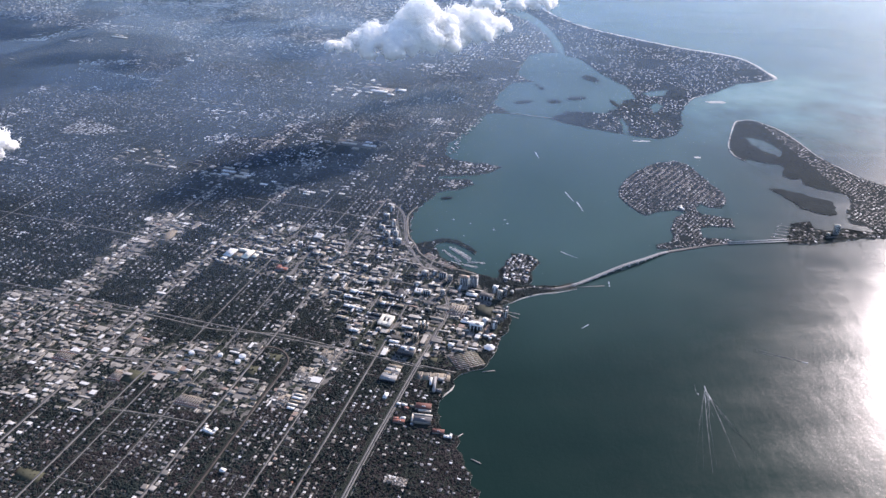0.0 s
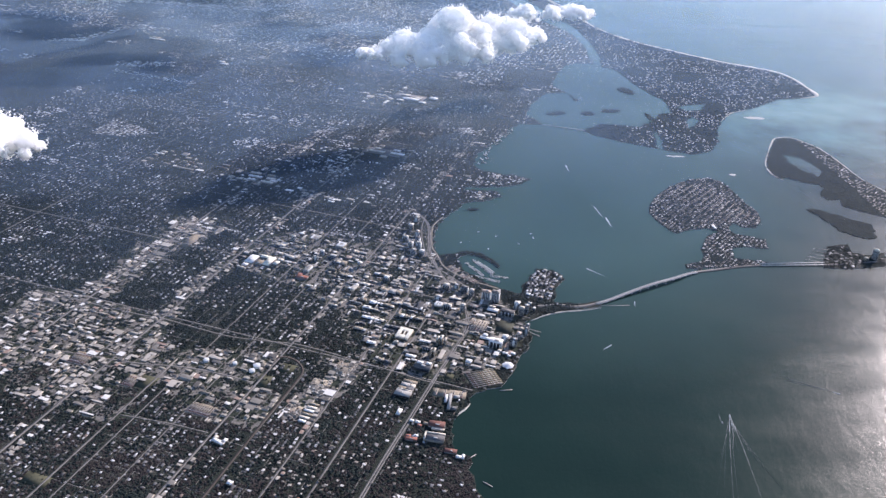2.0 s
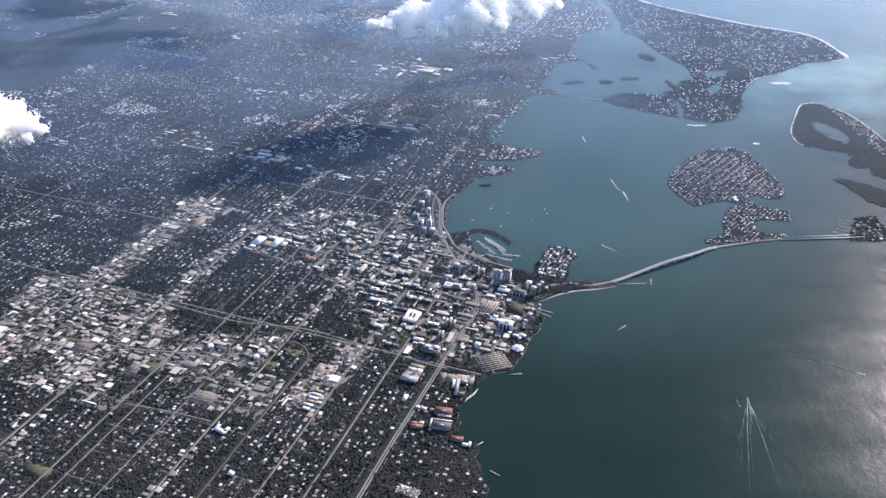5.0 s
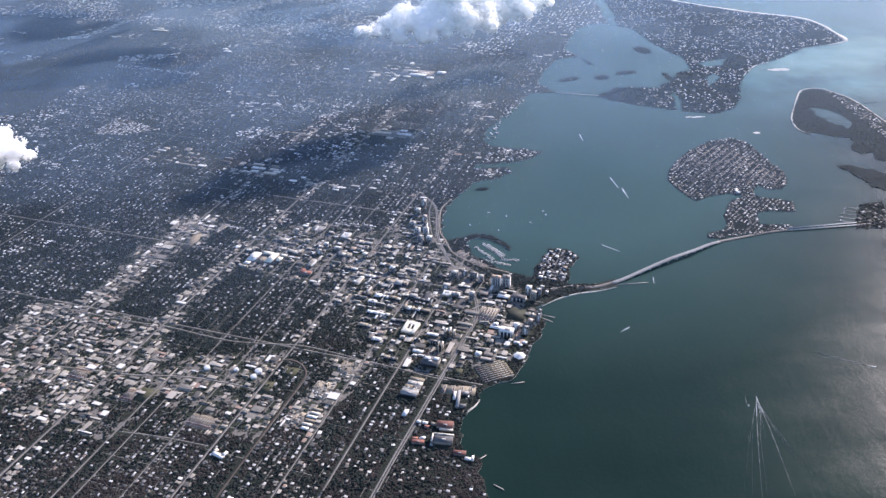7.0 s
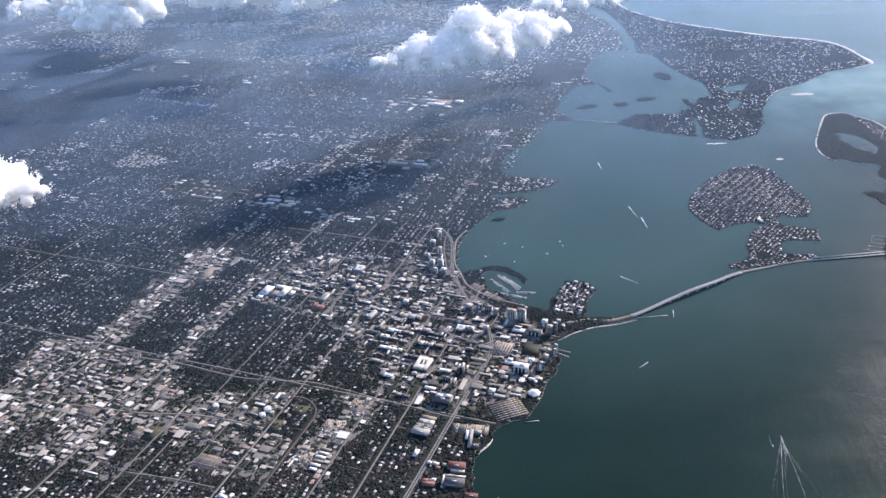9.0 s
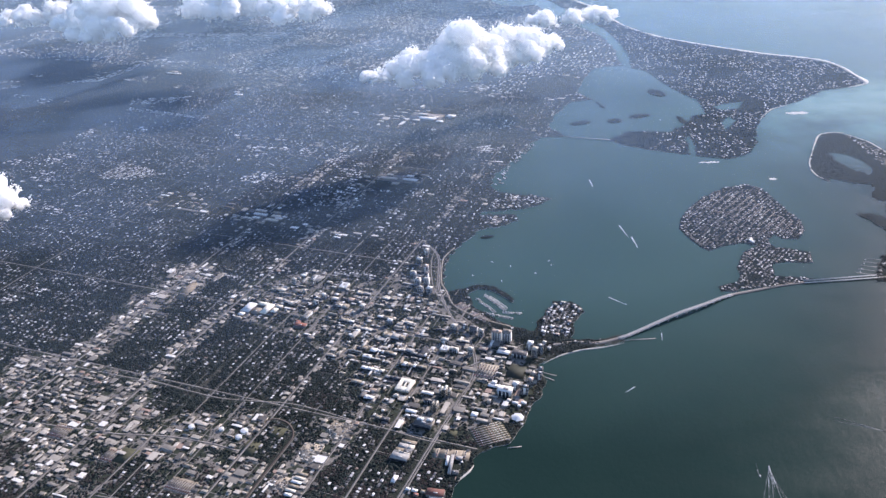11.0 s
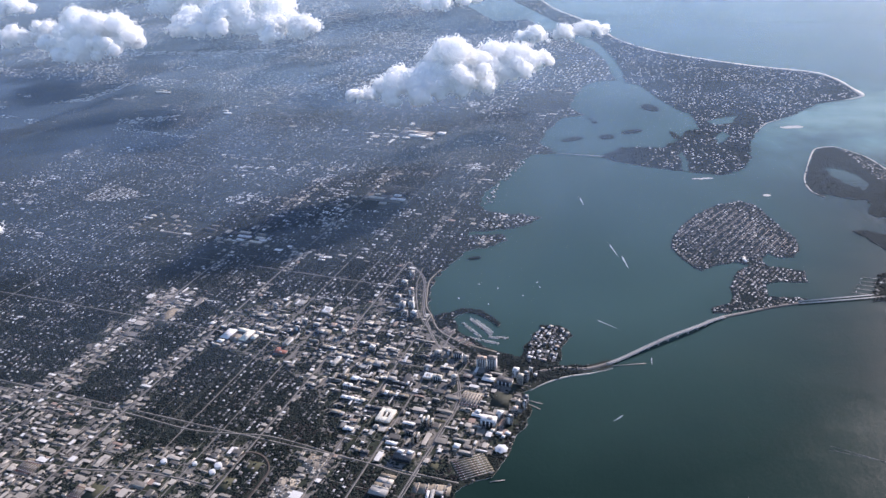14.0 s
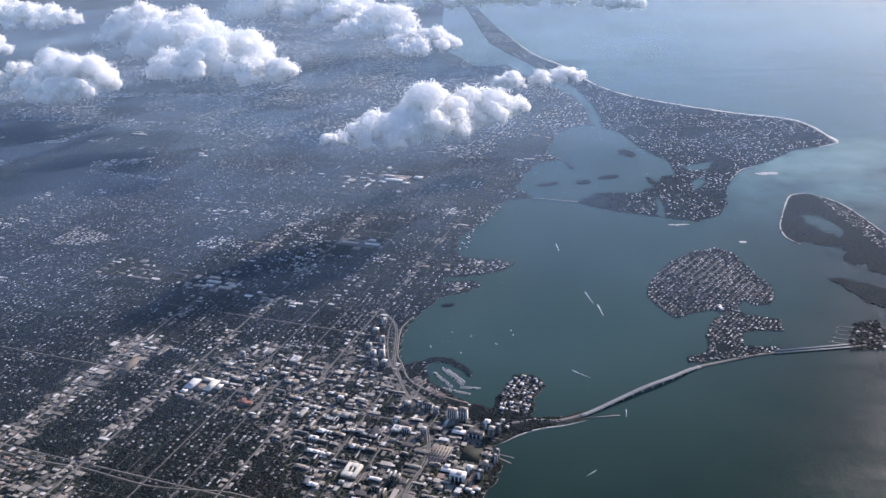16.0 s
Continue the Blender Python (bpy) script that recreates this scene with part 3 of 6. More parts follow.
def shed(kind):
    """A low commercial building on a footprint of 1 by 1 and 1 high, with its parts."""
    top = empty("commercial_building", "low flat-roofed commercial building in a paved yard", "building", "commercial buildings")
    if kind == 0:  # gabled warehouse
        top["label"] = "low metal warehouse with a shallow pitched roof"
        part("wall", boxes("wall", WALL_SHED, (-0.5, -0.5, 0, 0.5, 0.5, 0.8)), top)
        v = [(-0.52, -0.52, 0.8), (0.52, -0.52, 0.8), (0.52, 0.52, 0.8), (-0.52, 0.52, 0.8), (-0.52, 0, 1.0), (0.52, 0, 1.0)]
        part("roof", mesh_of("roof", v, [(0, 1, 5), (0, 5, 4), (2, 3, 4), (2, 4, 5), (1, 2, 5), (3, 0, 4), (0, 2, 1), (0, 3, 2)], [ROOF_SHED]), top)
        part("skylight", boxes("skylight", CONCRETE, (-0.4, -0.3, 0.86, -0.3, -0.2, 0.95)), top)
        part("skylight", boxes("skylight", CONCRETE, (0.2, -0.3, 0.86, 0.3, -0.2, 0.95)), top)
    elif kind == 1:  # flat roof behind a parapet
        part("wall", boxes("wall", WALL_SHED, (-0.5, -0.5, 0, 0.5, 0.5, 0.9)), top)
        part("roof", boxes("roof", ROOF_SHED, (-0.47, -0.47, 0.9, 0.47, 0.47, 0.93)), top)
        part("parapet", boxes("parapet", WALL_SHED, (-0.51, -0.51, 0.86, 0.51, -0.47, 1.0), (-0.51, 0.47, 0.86, 0.51, 0.51, 1.0), (-0.51, -0.47, 0.86, -0.47, 0.47, 1.0), (0.47, -0.47, 0.86, 0.51, 0.47, 1.0)), top)
        part("rooftop_unit", boxes("rooftop_unit", CONCRETE, (-0.25, -0.2, 0.93, -0.1, 0.0, 1.15)), top)
        part("rooftop_unit", boxes("rooftop_unit", CONCRETE, (0.12, 0.1, 0.93, 0.3, 0.25, 1.12)), top)
    elif kind == 2:  # two wings at a right angle
        top["label"] = "low L-shaped commercial building with flat roofs"
        part("wall", boxes("wall", WALL_SHED, (-0.5, -0.5, 0, 0.0, 0.5, 0.9), (0.0, -0.5, 0, 0.5, -0.05, 0.75)), top)
        part("roof", boxes("roof", ROOF_SHED, (-0.51, -0.51, 0.9, 0.01, 0.51, 1.0)), top)
        part("roof", boxes("roof", ROOF_SHED, (0.012, -0.51, 0.75, 0.51, -0.04, 0.85)), top)
        part("rooftop_unit", boxes("rooftop_unit", CONCRETE, (-0.35, 0.1, 1.0, -0.2, 0.25, 1.2)), top)
    else:  # stepped block
        top["label"] = "stepped mid-rise office block with pale roofs"
        part("wall", boxes("wall", WALL_SHED, (-0.5, -0.5, 0, 0.5, 0.5, 0.55), (-0.5, -0.35, 0.55, 0.2, 0.4, 0.92)), top)
        part("roof", boxes("roof", ROOF_SHED, (-0.52, -0.37, 0.92, 0.22, 0.42, 1.0)), top)
        part("terrace", boxes("terrace", ROOF_SHED, (0.225, -0.51, 0.55, 0.51, 0.51, 0.6)), top)
        part("window_band", boxes("window_band", GLASS_BAND, (-0.48, -0.51, 0.2, 0.48, -0.5, 0.32), (-0.48, 0.5, 0.2, 0.48, 0.51, 0.32), (0.5, -0.48, 0.2, 0.51, 0.48, 0.32)), top)
        part("rooftop_unit", boxes("rooftop_unit", CONCRETE, (-0.3, -0.1, 1.0, -0.05, 0.15, 1.15)), top)
    return top


def tower(floors, wall, label, notch=False):
    """A high block on a footprint of 1 by 1 and 1 high: body, a dark window band to each floor, roof and plant room."""
    top = empty("tower_block", label, "tower", "towers of downtown")
    part("wall", boxes("wall", wall, (-0.5, -0.5, 0, 0.5, 0.5, 0.96)), top)
    band = boxes("window_band", GLASS_BAND, (-0.46, -0.515, 0, 0.46, -0.5, 0.58 / floors), (-0.46, 0.5, 0, 0.46, 0.515, 0.58 / floors), (0.5, -0.46, 0, 0.515, 0.46, 0.58 / floors), (-0.515, -0.46, 0, -0.5, 0.46, 0.58 / floors))
    for i in range(floors):
        part("window_band", band, top, "", pose(0, 0, 0.04 + 0.9 * i / floors))
    part("roof", boxes("roof", ROOF_SHED, (-0.53, -0.53, 0.96, 0.53, 0.53, 1.0)), top)
    part("plant_room", boxes("plant_room", wall, (-0.2, -0.25, 1.0, 0.25, 0.2, 1.06)), top)
    if notch:
        part("balcony", boxes("balcony", WHITE, (-0.58, -0.2, 0.1, -0.515, 0.2, 0.92)), top)
        part("balcony", boxes("balcony", WHITE, (0.515, -0.2, 0.1, 0.58, 0.2, 0.92)), top)
    return top


def finned(label, fins=7):
    """A high slab whose dark glass front is cut by white upright fins, on a footprint of 1 by 1 and 1 high."""
    top = empty("tower_block", label, "tower", "towers of downtown")
    part("core", boxes("core", GLASS_BAND, (-0.47, -0.47, 0, 0.47, 0.47, 0.95)), top, "dark glass front")
    for y in (-0.5, 0.47):
        part("end_wall", boxes("end_wall", WHITE, (-0.5, y, 0, 0.5, y + 0.03, 0.97)), top)
    fin = boxes("fin", WHITE, (-0.54, -0.03, 0, -0.47, 0.03, 0.95))
    for i in range(fins):
        part("fin", fin, top, "", pose(0, -0.4 + 0.8 * i / (fins - 1), 0))
    part("roof", boxes("roof", ROOF_SHED, (-0.53, -0.53, 0.95, 0.53, 0.53, 1.0)), top)
    part("plant_room", boxes("plant_room", WALL_SHED, (-0.2, -0.25, 1.0, 0.25, 0.1, 1.07)), top)
    return top


def shop_row(n, seed):
    """Attached shop and office units of uneven depth and height in one row, 1 by 1 and about 1 high."""
    top = empty("shop_row", "row of attached shops with uneven flat roofs", "building", "commercial buildings")
    q, at = np.random.default_rng(seed), -0.5
    cuts = np.cumsum(q.dirichlet(np.full(n, 4.0)))
    for end in cuts - 0.5:
        h, f, b = q.uniform(0.55, 1.0), q.uniform(-0.5, -0.38), q.uniform(0.3, 0.5)
        unit = part("shop", boxes("shop", WALL_SHED, (f, at, 0, b, end - 0.004, h)), top)
        part("roof", boxes("roof", ROOF_SHED, (f + 0.03, at + 0.01, h, b - 0.03, end - 0.014, h + 0.03)), unit)
        part("parapet", boxes("parapet", WHITE, (f - 0.01, at, h - 0.06, f + 0.03, end - 0.004, h + 0.1)), unit)
        # Dark glass on the near side also stands in for its shade.
        part("shop_front", boxes("shop_front", GLASS_BAND, (f - 0.015, at + 0.02, 0.1, f, end - 0.024, h * 0.55)), unit)
        at = end
    return top


def court_block():
    """Three wings round a shaded yard, 1 by 1 and 1 high."""
    top = empty("court_block", "pale three-winged block round a shaded yard", "building", "commercial buildings")
    for b in ((-0.5, -0.5, 0, 0.5, -0.2, 0.9), (-0.5, 0.22, 0, 0.5, 0.5, 0.8), (0.2, -0.2, 0, 0.5, 0.22, 1.0)):
        wing = part("wing", boxes("wing", WALL_SHED, b), top)
        part("roof", boxes("roof", ROOF_SHED, (b[0] + 0.03, b[1] + 0.03, b[5], b[3] - 0.03, b[4] - 0.03, b[5] + 0.04)), wing)
        # Dark band on the near side only, deepening its shade by colour.
        part("window_band", boxes("window_band", GLASS_BAND, (b[0] - 0.01, b[1] + 0.03, 0.25, b[0], b[4] - 0.03, 0.7)), wing)
    part("yard", boxes("yard", PAVING, (-0.5, -0.2, 0, 0.2, 0.22, 0.03)), top)
    return top


SHEDS = [shed(i) for i in range(4)] + [shop_row(5, 3), shop_row(4, 8), court_block()]
WALL_TOWER = make_plain("pale tower stucco", (0.50, 0.49, 0.47), (0.68, 0.67, 0.65), 0.5, 0.85)
TOWERS = [tower(9, WALL_TOWER, "pale concrete high-rise with banded windows"), tower(7, CREAM, "cream apartment tower with banded windows"), tower(11, WALL_TOWER, "white balconied condominium tower by the bay", True), finned("dark glass condominium slab with white upright fins", 5), finned("dark-fronted office slab with pale end walls", 4)]
used_sheds, used_towers = set(), set()


def place_thing(proto, used, m, label=""):
    """The first use moves the pattern itself, later ones copy it."""
    if proto.name in used:
        ob = copy_thing(proto, m @ Matrix.Diagonal((*(1 / c for c in proto.scale), 1)))
    else:
        proto.matrix_basis, ob = m, proto
        used.add(proto.name)
    if label:
        ob["label"] = label
    return ob


# towers: x, y, width, depth, height, pattern
TOWER_PLAN = [(95, 81, 10, 6, 12, 3), (106, 79, 9, 7, 13, 3), (134, 50, 6, 6, 10, 1), (140, 55, 6, 6, 10, 0), (130, 62, 6, 7, 9, 2), (118, 50, 15, 9, 5, 4), (70, 100, 9, 5, 6, 4), (66, 54, 5, 5, 9, 0), (78, 90, 5, 5, 8, 0), (60, 106, 6, 5, 5, 2), (99, -15, 14, 9, 7, 4), (110, -6, 6, 6, 7, 2), (119, -14, 6, 5, 9, 2), (125, -2, 5, 6, 9, 0), (129, 9, 5, 5, 8, 1), (135, 8, 3.5, 4, 9, 2), (137, 16, 4, 5, 9, 0), (28, -38, 2.4, 8, 9, 1), (31.5, -37, 2.2, 7, 8, 1), (36, -14, 2.4, 7, 8, 1), (40, -14, 2.4, 7, 9, 1), (44, -15, 2.4, 6, 7, 1), (22, -14, 12, 4, 3, 1), (24, -26, 10, 4, 3, 4), (48, 104, 7, 7, 6, 0), (38, 78, 8, 6, 5, 2), (-25, 118, 6, 5, 6, 0), (-60, 150, 5, 4, 7, 1), (-110, 178, 5, 4, 7, 0), (-117, 164, 6, 3, 6, 2), (-123, 138, 6, 14, 4, 4), (-135, 190, 4, 4, 6, 1), (-152, 215, 5, 4, 8, 0), (-95, 172, 8, 5, 4, 0), (12, 240, 5, 7, 9, 2), (13, 222, 5, 6, 8, 4), (14, 207, 6, 5, 9, 3), (18, 188, 6, 6, 7, 0), (3, 262, 6, 6, 8, 1), (3, 210, 6, 7, 7, 4), (7, 188, 6, 6, 8, 0), (-4, 232, 7, 5, 5, 3), (11, 288, 5, 8, 7, 2), (640, 222, 7, 6, 14, 0), (625, 215, 5, 5, 5, 1), (48, 60, 9, 5, 5, 4), (80, 62, 9, 6, 3, 1), (-45, 52, 9, 5, 3, 4)]
for x, y, w, d, h, k in TOWER_PLAN:
    place_thing(TOWERS[k], used_towers, turned(x, y, 0, TURN, d, w, h))
    TAKEN.append((x, y, max(w, d) * 0.75))

ROOF_DARK = make_plain("weathered dark roofing", (0.07, 0.07, 0.075), (0.17, 0.165, 0.16), 0.6, 0.85)


ROOF_GREY = make_plain("grey roof membrane", (0.24, 0.235, 0.22), (0.40, 0.385, 0.36), 0.6, 0.9, 0.15)
ROOF_RUST = make_plain("faded rust red roofing", (0.13, 0.065, 0.055), (0.22, 0.11, 0.09), 0.6, 0.85)
PALE_ROOF = make_plain("pale yellow roof", (0.70, 0.66, 0.52), (0.84, 0.80, 0.66), 0.8, 0.7)
# landmarks
def courtyard(x, y, w, d, h, deg, label, wall=CREAM, roof=WHITE):
    top = empty("courtyard_building", label, "building", "")
    for name, b in (("wing", (-0.5, -0.5, 0, 0.5, -0.22, 1)), ("wing", (-0.5, 0.22, 0, 0.5, 0.5, 1)), ("wing", (-0.5, -0.22, 0, -0.2, 0.22, 1)), ("wing", (0.2, -0.22, 0, 0.5, 0.22, 1)), ("wing", (-0.2, -0.05, 0, 0.2, 0.05, 1))):
        wing = part(name, boxes(name, wall, b), top)
        e = 0.012
        part("roof", boxes("roof", roof, (b[0] + e, b[1] + e, 1, b[3] - e, b[4] - e, 1.06)), wing)
    top.matrix_basis = turned(x, y, 0, deg, w, d, h)
    TAKEN.append((x, y, max(w, d) * 0.7))


courtyard(-1, -1, 19, 15, 4, TURN, "cream-roofed civic building round two square courtyards", CREAM, PALE_ROOF)
courtyard(38, 64, 9, 9, 3, TURN, "white flat-roofed block round a courtyard")
courtyard(-88, 205, 12, 10, 3, TURN, "white building round a small courtyard")


WALL_BLOCK = make_plain("mid-dark block wall", (0.17, 0.155, 0.14), (0.33, 0.305, 0.27), 0.6, 0.9, 0.15)


def hall(name, x, y, pieces, label, deg=TURN, group="", glass=False):
    """A large building of several flat-roofed blocks: offsets, sizes, roof material."""
    top = empty(name, label, "building", group)
    for a, b, w, d, h, mat in pieces:
        block = part("block", boxes("block", WALL_BLOCK, (a - w / 2, b - d / 2, 0, a + w / 2, b + d / 2, h)), top)
        part("roof", boxes("roof", mat, (a - w / 2 - 0.15, b - d / 2 - 0.15, h, a + w / 2 + 0.15, b + d / 2 + 0.15, h + 0.25)), block)
        part("rooftop_unit", boxes("rooftop_unit", CONCRETE, (a - w * 0.2, b - d * 0.15, h + 0.25, a - w * 0.08, b + d * 0.1, h + 0.8)), block)
        # Dark panel put on the near side to imitate a shaded face.
        if glass:
            part("window_front", boxes("window_front", GLASS_BAND, (a - w / 2 - 0.1, b - d * 0.48, h * 0.15, a - w / 2, b + d * 0.48, h * 0.9)), block, "dark glazed front that also imitates shade")
    top.matrix_basis = turned(x, y, 0, deg)
    for a, b, w, d, h, mat in pieces:
        spot = top.matrix_basis @ Vector((a, b, 0))
        TAKEN.append((spot.x, spot.y, 0.36 * (w + d)))


hall("school_complex", -187, 155, [(0, 10, 20, 11, 2.2, WHITE), (-3, -2, 12, 8, 1.5, PAVING), (3, -13, 22, 9, 2.4, PALE_ROOF), (12, -3, 6, 12, 2.2, PALE_ROOF), (-15, 11, 6, 7, 1.8, WHITE), (3, -23, 9, 6, 2.2, PALE_ROOF), (12, -24, 5, 8, 2.6, CREAM)], "large white flat-roofed complex with several blocks")
hall("orange_roofed_block", -128, 118, [(0, 0, 7, 14, 2, TERRACOTTA), (5, 6, 5, 5, 1.6, TERRACOTTA)], "low building with orange tiled roofs")
hall("bayside_apartments", 33, -151, [(0, 0, 8, 15, 3.0, ROOF_RUST), (-6, -2, 2.5, 12, 2.2, CREAM)], "large bayside block with a rusty red flat roof", 80)
hall("dark_apartments", 31, -170, [(0, 0, 9, 17, 3.4, ROOF_DARK), (5, 0, 1.6, 18, 3.8, CREAM), (0, 9.5, 10, 1.4, 3.8, CREAM)], "dark-roofed bayside block with a pale rim", 80)
hall("red_roofed_villas", 45, -186, [(0, 0, 5, 11, 1.8, ROOF_RUST), (-6, -8, 3, 5, 1.6, WHITE), (-5, -12, 6, 2, 1.6, WHITE)], "low rusty red-roofed villas in gardens by the bay", 80)
hall("orange_roofed_villas", 9, -171, [(0, 0, 4, 11, 1.9, TERRACOTTA), (4, 3, 3, 5, 1.7, TERRACOTTA), (5, -4, 3, 4, 1.5, WHITE)], "block with orange tiled roofs beside the highway", 85)
hall("white_lodge", -3, -133, [(0, 0, 9, 4, 1.8, WHITE)], "long white-roofed building beside the highway", TURN)
hall("white_school", -164, -181, [(0, 0, 4, 12, 1.6, WHITE), (4, -4, 6, 3, 1.6, WHITE), (3, 6, 5, 3, 1.4, CREAM)], "white angled school building among trees", TURN - 12)
hall("church_hall", -143, -232, [(0, 0, 4, 5, 2.0, WHITE)], "small white-roofed hall under trees", TURN)
for i in range(6):
    hall("nursery_shed", *xy(-146 - 5.2 * i, -38.5 + 0.5 * (i % 2)), [(0, 0, 3.0, 10 if i < 5 else 7, 1.2, (PAVING, CREAM, WHITE)[i % 3])], "long narrow pale-roofed shed in a row", TURN, "row of long sheds")
hall("shopping_mall", 0, 842, [(0, 6, 12, 34, 3, WHITE), (12, -4, 9, 16, 2.6, CREAM), (24, -34, 14, 16, 3, WHITE), (-14, 24, 8, 14, 2.4, CREAM), (-10, -22, 9, 12, 2.4, WHITE), (22, 24, 9, 18, 2.2, CREAM)], "large pale flat-roofed shopping mall")
hall("shopping_plaza", -45, 545, [(0, 14, 7, 28, 2.2, CREAM), (2, -22, 8, 24, 2.4, WHITE), (16, -16, 8, 12, 2.2, WHITE), (14, 18, 6, 10, 2, CREAM)], "pale shopping plaza with a long roof")
hall("factory", -408, 502, [(0, 0, 4, 15, 2, WHITE), (9, -3, 5, 9, 2, CREAM), (-8, 3, 4, 8, 1.8, GRAVEL)], "white factory with two flat roofs")
hall("long_warehouse", -232, 420, [(0, 8, 6, 22, 2, WHITE), (1, -18, 6, 14, 2, CREAM), (12, 14, 6, 18, 2, CREAM), (-12, -18, 6, 20, 2, CREAM), (-12, 8, 6, 12, 2, WHITE), (13, -12, 5, 12, 1.8, PAVING)], "long pale warehouses beside one another")
hall("convention_hall", -115, 340, [(0, 0, 3, 10, 2, WHITE), (7, 2, 3, 9, 2, WHITE)], "white flat-roofed halls among trees")
hall("far_depot", -620, 1230, [(0, 0, 8, 40, 3, WHITE), (14, 10, 6, 20, 3, CREAM)], "long far-off white depot roof")
hall("far_store", -420, 1040, [(0, 0, 8, 18, 3, WHITE), (14, 14, 7, 12, 3, WHITE)], "far-off white store roofs")


LONG = "long flat-roofed downtown building with a glazed front darkened like shade"
# downtown rows: x, y, pieces as depth offset, side offset, depth, width, height, roof
hall("glass_office", 20, -60, [(0, 0, 13, 17, 4.5, ROOF_DARK), (3, -5, 4, 5, 5.4, WHITE), (2, 4, 4, 6, 5.2, WHITE)], "dark blue glazed office block with white roof strips", glass=True)
hall("parking_terrace", 3, -97, [(-9, 0, 9, 16, 3, ROOF_GREY), (-1, 4, 6, 8, 2, PAVING), (-1, -4, 6, 7, 2.6, ROOF_DARK), (6, 3, 6, 9, 1.6, ROOF_GREY), (5, -5, 7, 5, 2.2, CREAM), (12, 0, 5, 14, 1.6, PAVING), (-4, 0, 1, 15, 3.2, CREAM)], "tan multi-level parking terrace with a dark front", glass=True)
hall("bayside_hotel", 46, -116, [(0, 0, 3, 24, 2.2, ROOF_GREY), (5, -9, 6, 4, 2.0, ROOF_DARK), (6, 9, 6, 4, 2.0, ROOF_GREY), (-4, 5, 2.5, 12, 1.4, WHITE)], "low grey hotel wings beside the small beach", -8, glass=True)
hall("garden_villas", 15, -147, [(0, 0, 3, 5, 1.6, WHITE), (0, 6, 3, 4, 1.4, WHITE), (-4, -3, 3, 4, 1.5, TERRACOTTA), (1, -8, 3, 5, 1.6, PAVING)], "white-roofed villas among trees")
hall("white_store", 7, -41, [(0, 0, 4, 11, 2, WHITE)], "low white-roofed store on a street corner")
hall("waterfront_villas", 108, -31, [(0, 0, 3, 6, 2, WHITE), (2, -8, 3, 5, 2.4, WHITE), (2, 7, 4, 4, 2, CREAM), (-3, -5, 3, 3, 1.8, WHITE)], "white waterfront villas beside the bay")
hall("white_hall", 101, 55, [(0, 0, 7, 13, 2.4, WHITE), (5, 2, 3, 8, 3.4, CREAM)], "white-roofed hall beneath the towers", glass=True)
hall("low_hotel", 90, -4, [(0, 0, 5, 15, 2, WHITE), (5, 3, 5, 5, 2.6, WHITE)], "low white hotel wing below the towers", glass=True)
for x, y, d, w, h, roof in ((-86, 158, 9, 18, 2.4, CREAM), (-19, 90, 9, 26, 3.2, GRAVEL), (-52, 70, 6, 11, 2, WHITE), (-28, 60, 6, 30, 2.6, WHITE), (5, 34, 6, 30, 2.8, GRAVEL), (-37, 29, 5, 26, 2.2, WHITE), (-4, 62, 6, 18, 2.6, CREAM), (10, 54, 5, 18, 3, WHITE), (-30, 130, 6, 22, 2, WHITE), (-4, 118, 5, 18, 2, CREAM), (-55, 108, 5, 22, 2.2, WHITE), (-75, 125, 6, 16, 2, GRAVEL), (-50, 8, 6, 14, 2, ROOF_DARK), (-14, 14, 4, 18, 2.4, ROOF_DARK), (58, 78, 5, 14, 3, WHITE), (-62, 186, 6, 18, 2, WHITE), (-30, 172, 6, 18, 2, CREAM), (-150, 168, 7, 14, 2, CREAM), (-170, 200, 6, 20, 2, WHITE), (-20, -50, 5, 14, 2, ROOF_DARK), (-36, -18, 6, 10, 2, GRAVEL)):
    cuts, at, pieces = rng.dirichlet(np.full(max(2, int(w / 5)), 3.0)) * w, -w / 2, []
    for c in cuts:
        pieces.append((rng.uniform(-0.6, 0.6), at + c / 2, d * rng.uniform(0.6, 1.1), c - 0.05, h * rng.uniform(0.6, 1.15), roof if rng.random() < 0.3 else (WHITE, CREAM, ROOF_DARK, PAVING, GRAVEL, ROOF_GREY)[int(rng.integers(6))]))
        at += c
    hall("long_block", x, y, pieces, LONG, group="long blocks of downtown", glass=True)


def storage_tank(x, y, r, h):
    n = 24
    ring = [(math.cos(i * math.tau / n), math.sin(i * math.tau / n)) for i in range(n)]
    top = empty("storage_tank", "round white water tank with a shallow domed roof", "tank", "white tanks")
    v = [(r * c, r * s, 0) for c, s in ring] + [(r * c, r * s, h) for c, s in ring]
    part("wall", mesh_of("wall", v, [(i, (i + 1) % n, n + (i + 1) % n, n + i) for i in range(n)], [WHITE]), top)
    v = [(r * 1.02 * c, r * 1.02 * s, h) for c, s in ring] + [(r * 0.6 * c, r * 0.6 * s, h + 0.16 * r) for c, s in ring] + [(0, 0, h + 0.22 * r)]
    f = [(i, (i + 1) % n, n + (i + 1) % n) for i in range(n)] + [(i, n + (i + 1) % n, n + i) for i in range(n)] + [(n + i, n + (i + 1) % n, 2 * n) for i in range(n)]
    part("roof", mesh_of("roof", v, f, [WHITE], smooth=True), top)
    top.matrix_basis = pose(x, y, 0)
    TAKEN.append((x, y, r + 1))


storage_tank(-150, -66, 3.6, 2.6)
storage_tank(-153.5, -74, 3.0, 2.2)
storage_tank(-203, -58, 3.0, 2.0)
storage_tank(-173, -62, 2.4, 2.0)


